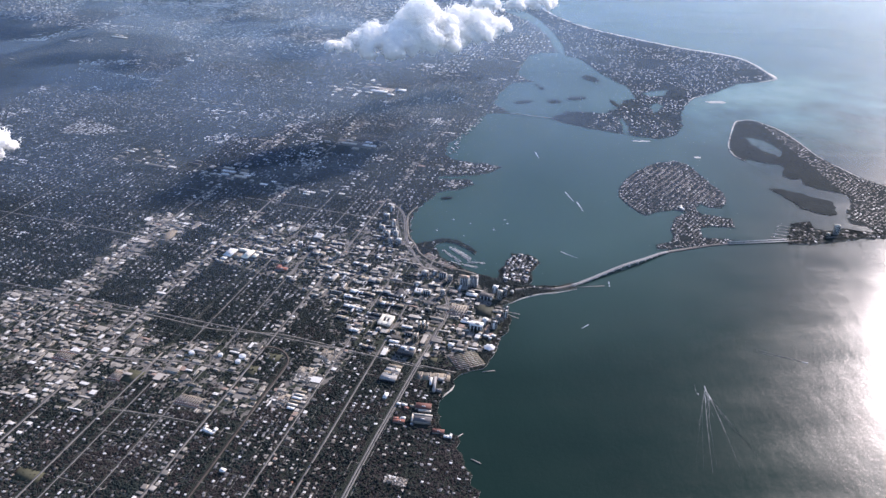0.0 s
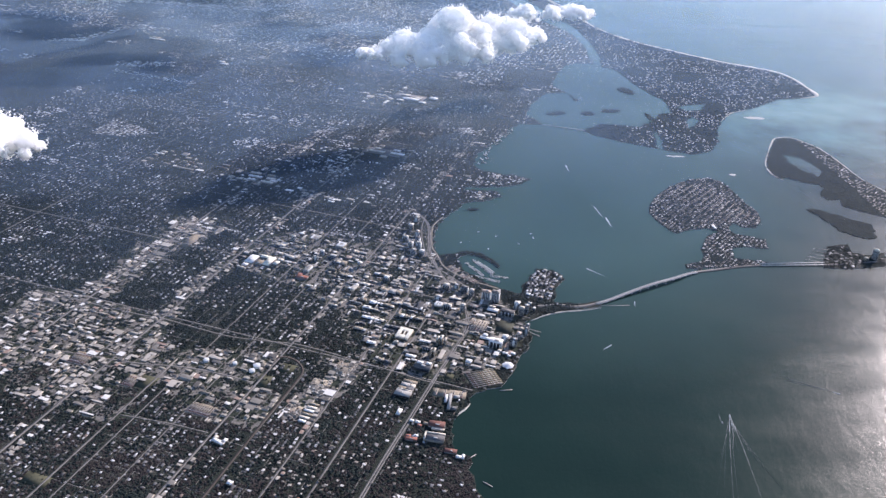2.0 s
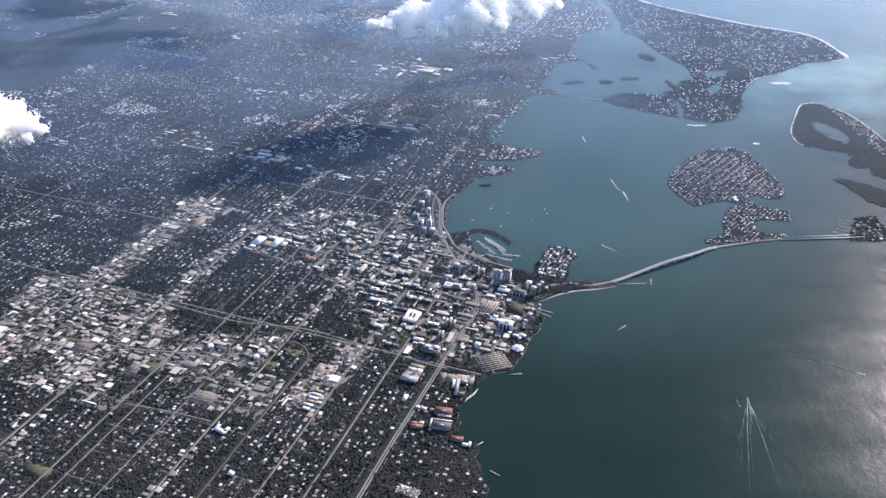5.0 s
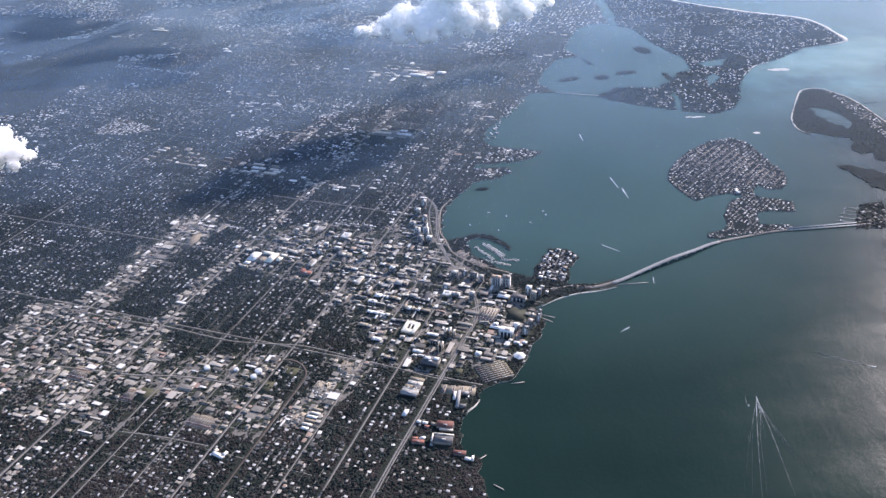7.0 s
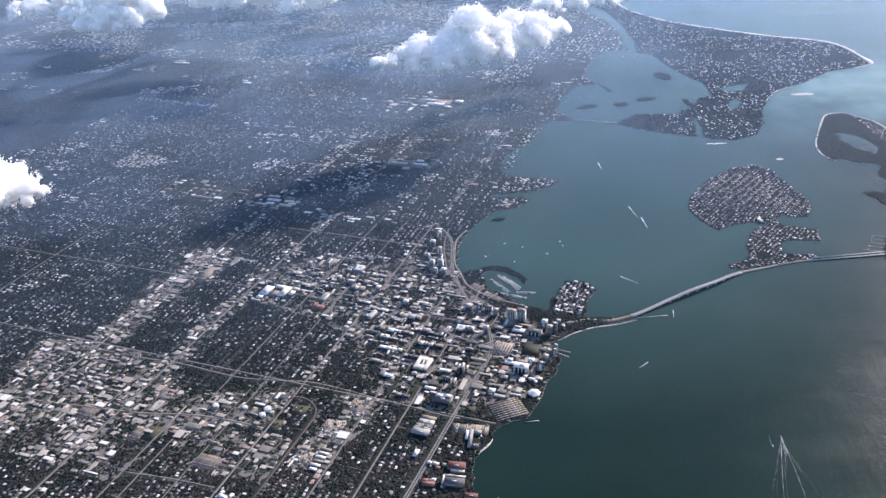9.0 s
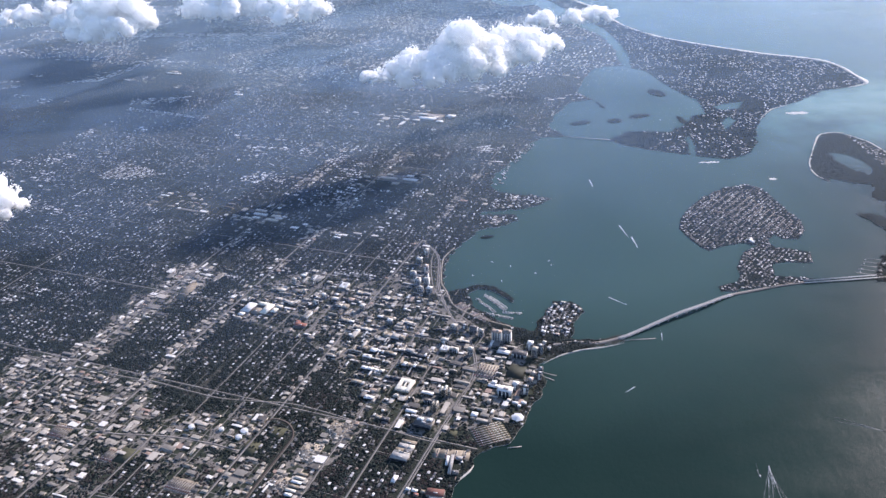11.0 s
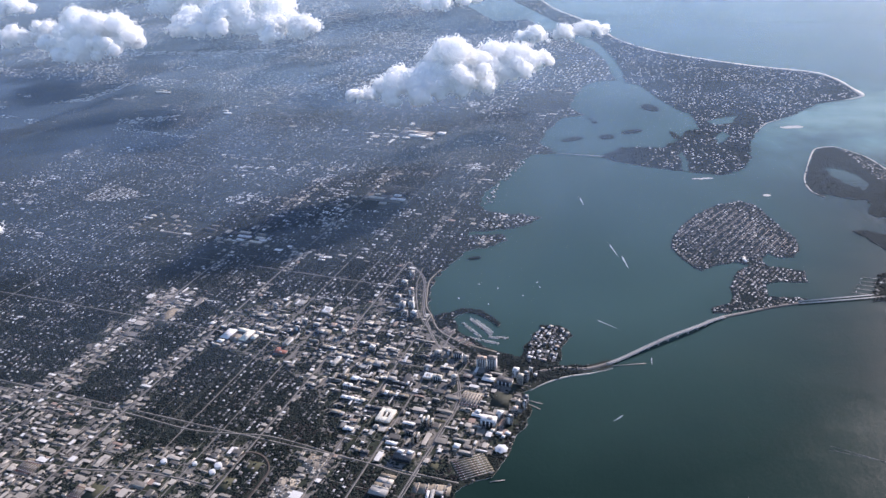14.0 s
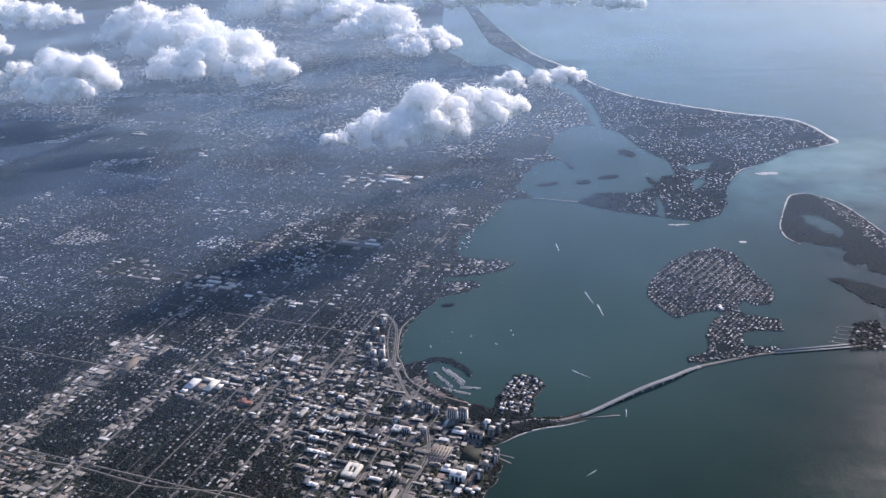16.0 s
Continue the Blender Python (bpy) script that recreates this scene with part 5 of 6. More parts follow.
def off_island_streets(P, slack=0.35):
    v = -P[:, 0] * math.sin(radians(ISLAND_TURN)) + P[:, 1] * math.cos(radians(ISLAND_TURN))
    return np.abs(v[:, None] - np.array(ISLAND_ROWS)[None]).min(1) > slack


def shore_lots(outline, inset, step, keep):
    """Spots in a row just inside a shore."""
    P = np.array(outline)
    out = []
    for a, b in zip(P, np.roll(P, -1, 0)):
        d = b - a
        run = math.hypot(*d)
        if run < 0.3:
            continue
        side = np.array([-d[1], d[0]]) / run * inset
        for t in (np.arange(int(run / step + rng.random())) + 0.5) * step / run:
            if t < 1 and rng.random() < keep:
                p = np.array([a + d * t + side, a + d * t - side])
                out += [q for q, ok in zip(p, inside(outline, p)) if ok]
    out, kept = np.array(out), []
    for q in out:
        if all((q[0] - k[0]) ** 2 + (q[1] - k[1]) ** 2 > (0.8 * step) ** 2 for k in kept[-40:]):
            kept.append(q)
    return np.array(kept)


for line in ([(468, 339), (465, 316), (461, 285), (452, 264), (435, 250), (432, 221), (427, 194)], [(433, 272), (422, 255), (412, 236), (403, 192)], [(446, 461), (425, 431), (399, 406), (370, 365), (365, 341), (372, 308), (380, 292)], [(500, 321), (513, 337), (526, 366)]):
    drive(line, 1.1, "pale winding road on the island", z=0.06)
hall("island_club", 441, 300, [(0, 0, 4, 10, 2.0, WHITE), (2, 7, 5, 5, 1.8, CREAM)], "white-roofed club house on the island", 10)
ring = shore_lots(BIRD, 2.6, 4.2, 0.6)
make_houses("waterfront_houses", ring, 50, 2.4, "larger white waterfront houses round the island", 1.3)
bird_lots = []
for v in ISLAND_ROWS:
    for side in (-2.5, 2.5):
        for u in np.arange(rng.uniform(0, 3.5), 760, 3.3):
            a, b = u + rng.normal(0, 0.8), v + side * 1.06 + rng.normal(0, 0.4)
            bird_lots.append((a * math.cos(radians(ISLAND_TURN)) - b * math.sin(radians(ISLAND_TURN)), a * math.sin(radians(ISLAND_TURN)) + b * math.cos(radians(ISLAND_TURN))))
bird_lots = np.array(bird_lots)
bird_lots = bird_lots[inside(BIRD, bird_lots) & inside(BIRD, bird_lots + (3.5, 0)) & inside(BIRD, bird_lots - (3.5, 0)) & inside(BIRD, bird_lots + (0, 3.5)) & inside(BIRD, bird_lots - (0, 3.5)) & (rng.random(len(bird_lots)) < 0.6)]
make_houses("island_houses", bird_lots, 50, 2.0, "tight curved rows of pale island houses")
siesta_lots = island_lots([p for p in SIESTA if p[1] < 3400], 5.2, 6.0, 40, 0.30, 3.0)
clump = np.array([noise.noise(Vector((x * 0.012, y * 0.012, 4))) for x, y in siesta_lots])
siesta_lots = siesta_lots[(clump > -0.25) & ~in_any(siesta_lots, ISLAND_PONDS)]
make_houses("barrier_island_houses", siesta_lots, 40, 2.7, "many pale houses across the barrier island", 1.5, ROOF_PALE)
lido_lots = island_lots(LIDO, 5.5, 6.0, -50, 0.75, 4.0)
lido_lots = lido_lots[(lido_lots[:, 1] < 340) | (lido_lots[:, 0] > 728)]
lido_lots = lido_lots[~inside(LAGOON, lido_lots)]
make_houses("beach_island_houses", lido_lots, -50, 2.6, "pale houses and hotels on the beach island")
coon_lots = island_lots(COON_KEY, 7.0, 7.5, 10, 0.4)
coon_lots = coon_lots[free_of(coon_lots, TAKEN)]
make_houses("key_houses", coon_lots, 10, 3.4, "white houses on the causeway key")

FINGERS = ([(88, 362), (113, 370), (138, 388), (134, 402), (100, 407), (86, 402)], [(92, 418), (152, 427), (176, 441), (190, 458), (172, 467), (120, 482), (104, 450)], [(108, 512), (122, 508), (160, 625), (190, 690), (176, 700), (140, 622)])
finger_lots = np.concatenate([island_lots(ring, 4.4, 5.0, 20, 0.42, 1.2) for ring in FINGERS])
make_houses("finger_houses", finger_lots, 20, 2.6, "white waterfront houses on narrow fingers of land", 1.8, ROOF_PALE)
POINT = [(139, 96), (151, 129), (163, 156), (182, 155), (194, 143), (180, 104), (174, 84), (158, 88)]
point_lots = island_lots(POINT, 4.4, 4.8, TURN - 8, 0.9, 1.0)
point_lots = point_lots[free_of(point_lots, [(x, y, r * 0.8) for x, y, r in TAKEN])]
make_houses("point_houses", point_lots, TURN - 8, 2.6, "close white villas and apartments on the wooded point", 1.8)

# single houses of the nearest stretch
def house_pattern():
    top = empty("house", "small detached house with a gabled shingle roof", "house", "houses of the near suburb")
    V, F, S = gabled(1, np.zeros((1, 2)), np.zeros(1), np.ones(1), np.ones(1), np.array([0.6]), np.array([0.35]))
    part("wall", mesh_of("wall", V[:8], F[:8], [WALL_SHED]), top)
    part("roof", mesh_of("roof", V[8:], F[8:] - 8, [ROOF_HOUSE_ONE]), top)
    return top


ROOF_HOUSE_ONE = make_roofs("single house roof shingle", [(0.0, (0.168, 0.150, 0.126)), (0.2, (0.315, 0.270, 0.216)), (0.42, (0.441, 0.400, 0.333)), (0.62, (0.651, 0.610, 0.531)), (0.84, (0.840, 0.800, 0.711)), (0.95, (0.378, 0.190, 0.117))])
HOUSE, used_houses = house_pattern(), set()
for x, y in near_lots[single][:300]:
    k = 90 if rng.random() < 0.5 else 0
    place_thing(HOUSE, used_houses, turned(x, y, 0, TURN + k + rng.normal(0, 4), 2.3 * rng.uniform(0.8, 1.5), 2.3 * rng.uniform(0.65, 1), rng.uniform(0.8, 1.3)))

# ---- trees ----
def crowns(P, size, tall):
    """Arrays of low irregular tree crowns, each a broken dome of 15 faces."""
    n = len(P)
    a = np.arange(5) * math.tau / 5
    V = np.empty((n, 11, 3))
    spin = rng.uniform(0, 6, (n, 1))
    for row, (rad, z) in enumerate(((0.95, 0.12), (0.72, 0.62))):
        r = size[:, None] * rad * rng.uniform(0.7, 1.25, (n, 5))
        V[:, 5 * row:5 * row + 5, 0] = P[:, :1] + r * np.cos(a + spin + 0.6 * row)
        V[:, 5 * row:5 * row + 5, 1] = P[:, 1:2] + r * np.sin(a + spin + 0.6 * row)
        V[:, 5 * row:5 * row + 5, 2] = tall[:, None] * z * rng.uniform(0.75, 1.3, (n, 5))
    V[:, 10, :2] = P + rng.normal(0, 0.15, (n, 2)) * size[:, None]
    V[:, 10, 2] = tall
    f = []
    for i in range(5):
        j = (i + 1) % 5
        f += [(i, j, 5 + i), (j, 5 + j, 5 + i), (5 + i, 5 + j, 10)]
    F = (np.array(f)[None] + 11 * np.arange(n)[:, None, None]).reshape(-1, 3)
    return V.reshape(-1, 3), F


def domes(P, size, tall):
    """Arrays of the far and the small crowns: uneven low cones of six faces."""
    n = len(P)
    a = np.arange(6) * math.tau / 6
    V = np.empty((n, 7, 3))
    r, spin = size[:, None] * rng.uniform(0.7, 1.3, (n, 6)), rng.uniform(0, 6, (n, 1))
    V[:, :6, 0], V[:, :6, 1] = P[:, :1] + r * np.cos(a + spin), P[:, 1:2] + r * np.sin(a + spin)
    V[:, :6, 2] = tall[:, None] * rng.uniform(0.0, 0.5, (n, 6))
    V[:, 6, :2], V[:, 6, 2] = P + rng.normal(0, 0.25, (n, 2)) * size[:, None], tall
    f = np.array([(i, (i + 1) % 6, 6) for i in range(6)])
    return V.reshape(-1, 3), (f[None] + 7 * np.arange(n)[:, None, None]).reshape(-1, 3)


def make_trees(name, P, low, high, label, mat=LEAVES, flat=0.9):
    size = rng.uniform(low, high, len(P))
    V, F = domes(P, size, size * flat * rng.uniform(0.7, 1.3, len(P)))
    return tagged(part(name, mesh_of(name, V, F, [mat])), label, "trees", kind="stuff")


def scatter(n, x0, x1, y0, y1):
    return np.stack([rng.uniform(x0, x1, n), rng.uniform(y0, y1, n)], 1)


P = np.concatenate([scatter(230000, -560, 205, -330, 330), scatter(30000, -760, -560, -100, 330)])
P = P[in_view(P)]
P = P[on_mainland(P, 0.7)]
dense = np.array([noise.noise(Vector((x * 0.025, y * 0.025, 2))) for x, y in P])
work = in_any(P, COMMERCE)
P = P[(dense + rng.normal(0, 0.25, len(P)) > -0.45) & (~work | (rng.random(len(P)) < np.where(np.array([built_up(x, y) for x, y in P]) < GAP + 0.1, 0.75, 0.22)))]
P = P[(off_streets(P, 1.5, 0.9) | (off_streets(P, 0.4, 0.9) & (rng.random(len(P)) < 0.35))) & (off_streets(P, 0.1) | (rng.random(len(P)) < 0.6))]
P = P[~in_any(P, LOTS + BARE_LOTS) | (rng.random(len(P)) < 0.03)]
P = P[free_of(P, TAKEN)]
single_t = (P[:, 0] > PATCH[0]) & (P[:, 0] < PATCH[1]) & (P[:, 1] > PATCH[2]) & (P[:, 1] < PATCH[3])
pick = np.nonzero(single_t)[0][:250]
keep = np.ones(len(P), bool)
keep[pick] = False
CELL = 0.5
clear = np.zeros((1800, 1500), bool)
for dx in np.arange(-1.5, 1.6, 0.5):
    for dy in np.arange(-1.5, 1.6, 0.5):
        if dx * dx + dy * dy < 2.4:
            clear[((near_lots[:, 0] + dx + 760) / CELL).astype(int).clip(0, 1799), ((near_lots[:, 1] + dy + 340) / CELL).astype(int).clip(0, 1499)] = True
open_spot = clear[((P[:, 0] + 760) / CELL).astype(int).clip(0, 1799), ((P[:, 1] + 340) / CELL).astype(int).clip(0, 1499)]
keep &= ~open_spot | (rng.random(len(P)) < 0.22)
# Share of brown crowns grows towards the nearest ground.
bare = np.array([noise.noise(Vector((x * 0.03, y * 0.03, 15))) for x, y in P]) + rng.normal(0, 0.3, len(P)) + np.clip((-P[:, 1] - 90) / 260, -0.5, 0.5) > 0.28
make_trees("near_trees", P[keep & ~bare], 0.5, 1.6, "dense dark green broadleaf crowns between the houses")
make_trees("bare_trees", P[keep & bare], 0.5, 1.4, "brown crowns between the houses", BROWN_LEAVES, 0.8)
TREE_SPOTS = P[pick]
P = np.concatenate([scatter(165000, -1150, 340, 330, 1050), scatter(70000, -900, 250, 330, 620)])
P = P[in_view(P)]
P = P[on_mainland(P, 1.0) & ~in_any(P, (MALL, MALL_SMALL, STRIP_B, TRAILER_PARK, TERRACE_ROW))]
P = P[off_streets(P, 0.2, 1.0) | (rng.random(len(P)) < 0.25)]
P = P[free_of(P, TAKEN) & ~in_any(P, FAR_ROWS)]
# Share of the haze-toned crowns grows with distance.
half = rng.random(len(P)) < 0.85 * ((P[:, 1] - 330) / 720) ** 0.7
make_trees("suburban_trees", P[~half], 0.8, 1.9, "dense dark green suburban tree cover", LEAVES, 0.5)
make_trees("suburban_palms", P[half], 0.8, 1.9, "suburban trees toned paler to imitate haze", HAZED_LEAVES, 0.45)
P = np.concatenate([scatter(75000, -1500, 440, 1050, 2300), scatter(30000, -2700, 300, 2300, 4300)])
P = P[in_view(P)]
make_trees("distant_woods", P[on_mainland(P, 2.0) & ~in_any(P, FAR_ROWS)], 2.0, 5.0, "distant wooded suburbs toned pale green to imitate haze", HAZED_LEAVES, 0.3)
P = scatter(30000, 350, 535, 170, 500)
P = P[inside(BIRD, P)]
P = P[off_island_streets(P, 1.1)]
make_trees("island_trees", P, 0.5, 1.1, "dark garden trees between island houses", ISLAND_LEAVES, 0.6)
P = np.concatenate([scatter(75000, 230, 910, 590, 2300), scatter(16000, 60, 520, 2300, 4600)])
make_trees("barrier_island_trees", P[inside(SIESTA, P) & ~in_any(P, ISLAND_PONDS)], 0.9, 2.2, "dark green trees across the barrier island", ISLAND_LEAVES, 0.8)
P = scatter(30000, 600, 1050, 90, 700)
P = P[inside(LIDO, P) & ~inside(LAGOON, P)]
make_trees("beach_island_trees", P, 1.0, 2.2, "dense dark mangrove and pine crowns", MANGROVE, 0.4)
P = scatter(5000, 610, 710, 280, 395)
make_trees("mangrove_trees", P[inside(MANGROVE_KEY, P)], 1.2, 2.4, "dense dark mangrove crowns on the islet", MANGROVE, 0.4)
P = scatter(3000, 550, 765, 185, 270)
P = P[inside(COON_KEY, P) & free_of(P, TAKEN)]
make_trees("key_trees", P[rng.random(len(P)) < 0.8], 0.9, 1.8, "dark trees between houses on the key")
for ring in ISLET_LINES:
    q = np.array(ring)
    P = scatter(1200, q[:, 0].min(), q[:, 0].max(), q[:, 1].min(), q[:, 1].max())
    make_trees("islet_trees", P[inside(ring, P)][:400], 1.0, 2.0, "round dark mangrove crowns on an islet", MANGROVE, 0.6)
PARK = [(55, 176), (66, 187), (78, 194), (94, 188), (108, 172), (117, 160), (119, 167), (111, 181), (97, 199), (78, 205), (60, 195)]
P = scatter(900, 50, 122, 155, 208)
make_trees("park_trees", P[inside(PARK, P)], 0.8, 1.6, "dark trees round the marina park")


def tree_pattern(k):
    top = empty("tree", "broadleaf tree with a dense dark green crown", "tree", "trees of the near suburb")
    n = 6
    v = [(0.09 * math.cos(i * math.tau / n), 0.09 * math.sin(i * math.tau / n), 0) for i in range(n)] + [(0.05 * math.cos(i * math.tau / n), 0.05 * math.sin(i * math.tau / n), 0.8) for i in range(n)]
    part("trunk", mesh_of("trunk", v, [(i, (i + 1) % n, n + (i + 1) % n, n + i) for i in range(n)], [BARK]), top)
    m = 9
    q = rng.normal(0, 0.42, (m, 2))
    V, F = crowns(q, rng.uniform(0.35, 0.6, m), rng.uniform(0.5, 0.8, m))
    V[:, 2] += np.repeat(rng.uniform(0.35, 0.75, m), 11)
    part("crown", mesh_of("crown", V, F, [LEAVES]), top)
    return top


TREES, used_trees = [tree_pattern(k) for k in range(3)], set()
for x, y in TREE_SPOTS:
    s = rng.uniform(0.9, 1.5)
    place_thing(TREES[int(rng.integers(3))], used_trees, turned(x, y, 0, rng.uniform(0, 360), s, s, s))


# ---- bridge and causeway ----
CONCRETE_ROAD = make_plain("pale concrete roadway", (0.27, 0.265, 0.25), (0.40, 0.39, 0.365), 0.5, 0.9)


def arc_bridge():
    top = empty("road_bridge", "long pale concrete causeway bridge arching over the bay", "bridge", "")
    line = [(p.x, p.y, p.z) for p in smooth_line([(228, 79, 0.6), (245, 88, 1.0), (276, 107, 2.4), (306, 125, 3.5), (338, 143, 2.8), (362, 159, 1.3), (376, 166, 0.5)], 5)]
    part("deck", ribbon("deck", line, 4.8, 0, CONCRETE, 0.35), top)
    part("roadway", ribbon("roadway", [(x, y, z + 0.03) for x, y, z in line], 3.9, 0, CONCRETE_ROAD, 0.02), top)
    for side in (-1, 1):
        edge = []
        for i, (x, y, z) in enumerate(line):
            a, b = Vector(line[max(i - 1, 0)]), Vector(line[min(i + 1, len(line) - 1)])
            d = (b - a).normalized()
            edge.append((x - d.y * 2.3 * side, y + d.x * 2.3 * side, z + 0.3))
        part("parapet", ribbon("parapet", edge, 0.25, 0, CONCRETE, 0.3), top)
    pier = boxes("pier", CONCRETE, (-0.4, -2.2, -1.5, 0.4, 2.2, 1.0))
    for x, y, z in line[2:-2:2]:
        part("pier", pier, top, "", turned(x, y, 0, 30, 1, 1, 1) @ Matrix.Translation((0, 0, max(0.0, z - 1.45))))
        if z > 1.5:
            part("pier", pier, top, "", turned(x, y, 0, 30))
            part("pier", pier, top, "", turned(x, y, min(z - 1.4, 1.4), 30))


arc_bridge()
for line, w, label in (([(150, 68), (178, 74), (205, 72), (233, 82)], 5.0, "causeway road to the bridge foot"), ([(372, 166), (407, 176), (440, 186), (475, 193)], 5.0, "causeway road along the residential island"), ([(100, 58), (125, 60), (150, 68)], 4.0, "avenue leading to the causeway"), ([(800, 190), (700, 222), (640, 214), (557, 198)], 4.0, "causeway road across the key"), ([(36, 8), (60, 30), (100, 58)], 2.6, "street towards the causeway")):
    drive(line, w, label, ASPHALT, 0.1)


def flat_bridge(x0, y0, x1, y1, width, label):
    top = empty("low_bridge", label, "bridge", "low causeway bridges")
    part("deck", ribbon("deck", [(x0, y0), (x1, y1)], width, 0.75, CONCRETE, 0.35), top)
    d = Vector((x1 - x0, y1 - y0)).normalized()
    for s in (-1, 1):
        part("parapet", ribbon("parapet", [(x0 - d.y * s * width * 0.48, y0 + d.x * s * width * 0.48), (x1 - d.y * s * width * 0.48, y1 + d.x * s * width * 0.48)], 0.2, 1.0, CONCRETE, 0.25), top)
    n = max(3, int(math.hypot(x1 - x0, y1 - y0) / 9))
    post = boxes("pier", CONCRETE, (-0.25, -width * 0.4, -2, 0.25, width * 0.4, 0.42))
    for i in range(n):
        t = (i + 0.5) / n
        part("pier", post, top, "", turned(x0 + (x1 - x0) * t, y0 + (y1 - y0) * t, 0, math.degrees(math.atan2(d.y, d.x))))


flat_bridge(470, 195, 562, 205, 1.8, "low twin causeway bridge between the keys")
flat_bridge(470, 190, 562, 199, 1.8, "low twin causeway bridge between the keys")
flat_bridge(246, 727, 322, 702, 2.2, "low distant bridge to the barrier island")


def dock(x0, y0, x1, y1, label="long timber fishing pier over the water", w=0.9, group="docks"):
    top = empty("pier_dock", label, "pier", group)
    part("deck", ribbon("deck", [(x0, y0), (x1, y1)], w, SEA + 0.65, TIMBER, 0.12), top)
    d = Vector((x1 - x0, y1 - y0))
    n = max(2, int(d.length / 3))
    post = boxes("post", TIMBER, (-0.1, -0.1, -1.5, 0.1, 0.1, 0.1))
    for i in range(n + 1):
        part("post", post, top, "", pose(x0 + d.x * i / n, y0 + d.y * i / n, 0))


dock(232, 75.5, 268, 78.5)
dock(68, -188, 58, -196, "short timber dock at the shore")
dock(138, 15, 150, 6, "small timber boat dock")
dock(140, 20, 153, 14, "small timber boat dock")
dock(72, -222, 80, -228, "short timber dock at the shore")
dock(97, -94, 110, -92, "short timber dock at the shore")

# ---- marina ----
def hull_mesh(name, length, beam, height, mat):
    """A boat's hull with a pointed bow, tapered below."""
    sec = [(-0.5, 0.8), (-0.2, 1.0), (0.15, 0.9), (0.38, 0.5), (0.5, 0.04)]
    v, f = [], []
    for x, k in sec:
        v += [(x * length, -k * beam / 2, height), (x * length, k * beam / 2, height), (x * length * 0.94, k * beam * 0.32, -0.1), (x * length * 0.94, -k * beam * 0.32, -0.1)]
    for i in range(len(sec) - 1):
        a, b = 4 * i, 4 * i + 4
        f += [(a, b, b + 1, a + 1), (a + 1, b + 1, b + 2, a + 2), (a + 3, b + 3, b, a), (a + 2, b + 2, b + 3, a + 3)]
    f += [(0, 1, 2, 3), (16, 19, 18, 17)]
    return mesh_of(name, v, f, [mat])


def boat_pattern(sail):
    top = empty("sailboat" if sail else "motorboat", "white sailing boat with a bare mast" if sail else "white motorboat with a low cabin", "boat", "moored boats")
    part("hull", hull_mesh("hull", 2.6 if sail else 2.2, 0.8, 0.35, WHITE), top)
    part("cabin", boxes("cabin", WHITE, (-0.5, -0.22, 0.35, 0.4, 0.22, 0.55 if sail else 0.75)), top)
    if sail:
        part("mast", boxes("mast", CONCRETE, (0.1, -0.03, 0.35, 0.16, 0.03, 3.2)), top)
    return top


BOATS, used_boats = [boat_pattern(False), boat_pattern(True)], set()
for x0, y0, x1, y1 in ((75, 171, 96, 138), (84, 180, 108, 142), (96, 168, 110, 146), (82, 139, 116, 124), (104, 139, 127, 135), (90, 176, 103, 155)):
    dock(x0, y0, x1, y1, "floating marina dock lined with white boats", 0.9, "marina docks")
    run = math.hypot(x1 - x0, y1 - y0)
    a = math.degrees(math.atan2(y1 - y0, x1 - x0))
    for j in range(int(run / 1.9)):
        s = (j + 0.5) * 1.9 / run
        for side in (-1, 1):
            if rng.random() < 0.85:
                ang = radians(a + 90 * side)
                place_thing(BOATS[int(rng.random() < 0.4)], used_boats, turned(x0 + (x1 - x0) * s + 1.5 * math.cos(ang), y0 + (y1 - y0) * s + 1.5 * math.sin(ang), SEA, a + 90 * side, 0.85, 1.2, 1.0))
for x, y in ((71, 228), (107, 212), (97, 262), (120, 250), (150, 230), (170, 262), (172, 250), (552, 222), (546, 214), (560, 236), (566, 246)):
    place_thing(BOATS[1], used_boats, turned(x, y, SEA, rng.uniform(0, 360), 1.3, 1.3, 1.0), "white sailing boat at anchor in the bay" if x < 500 else "white sailing boat in the key's marina")
for i in range(5):
    dock(540 + 7 * i, 213 + 9 * i, 558 + 7 * i, 207 + 9 * i, "floating marina dock by the key", 0.8, "marina docks")


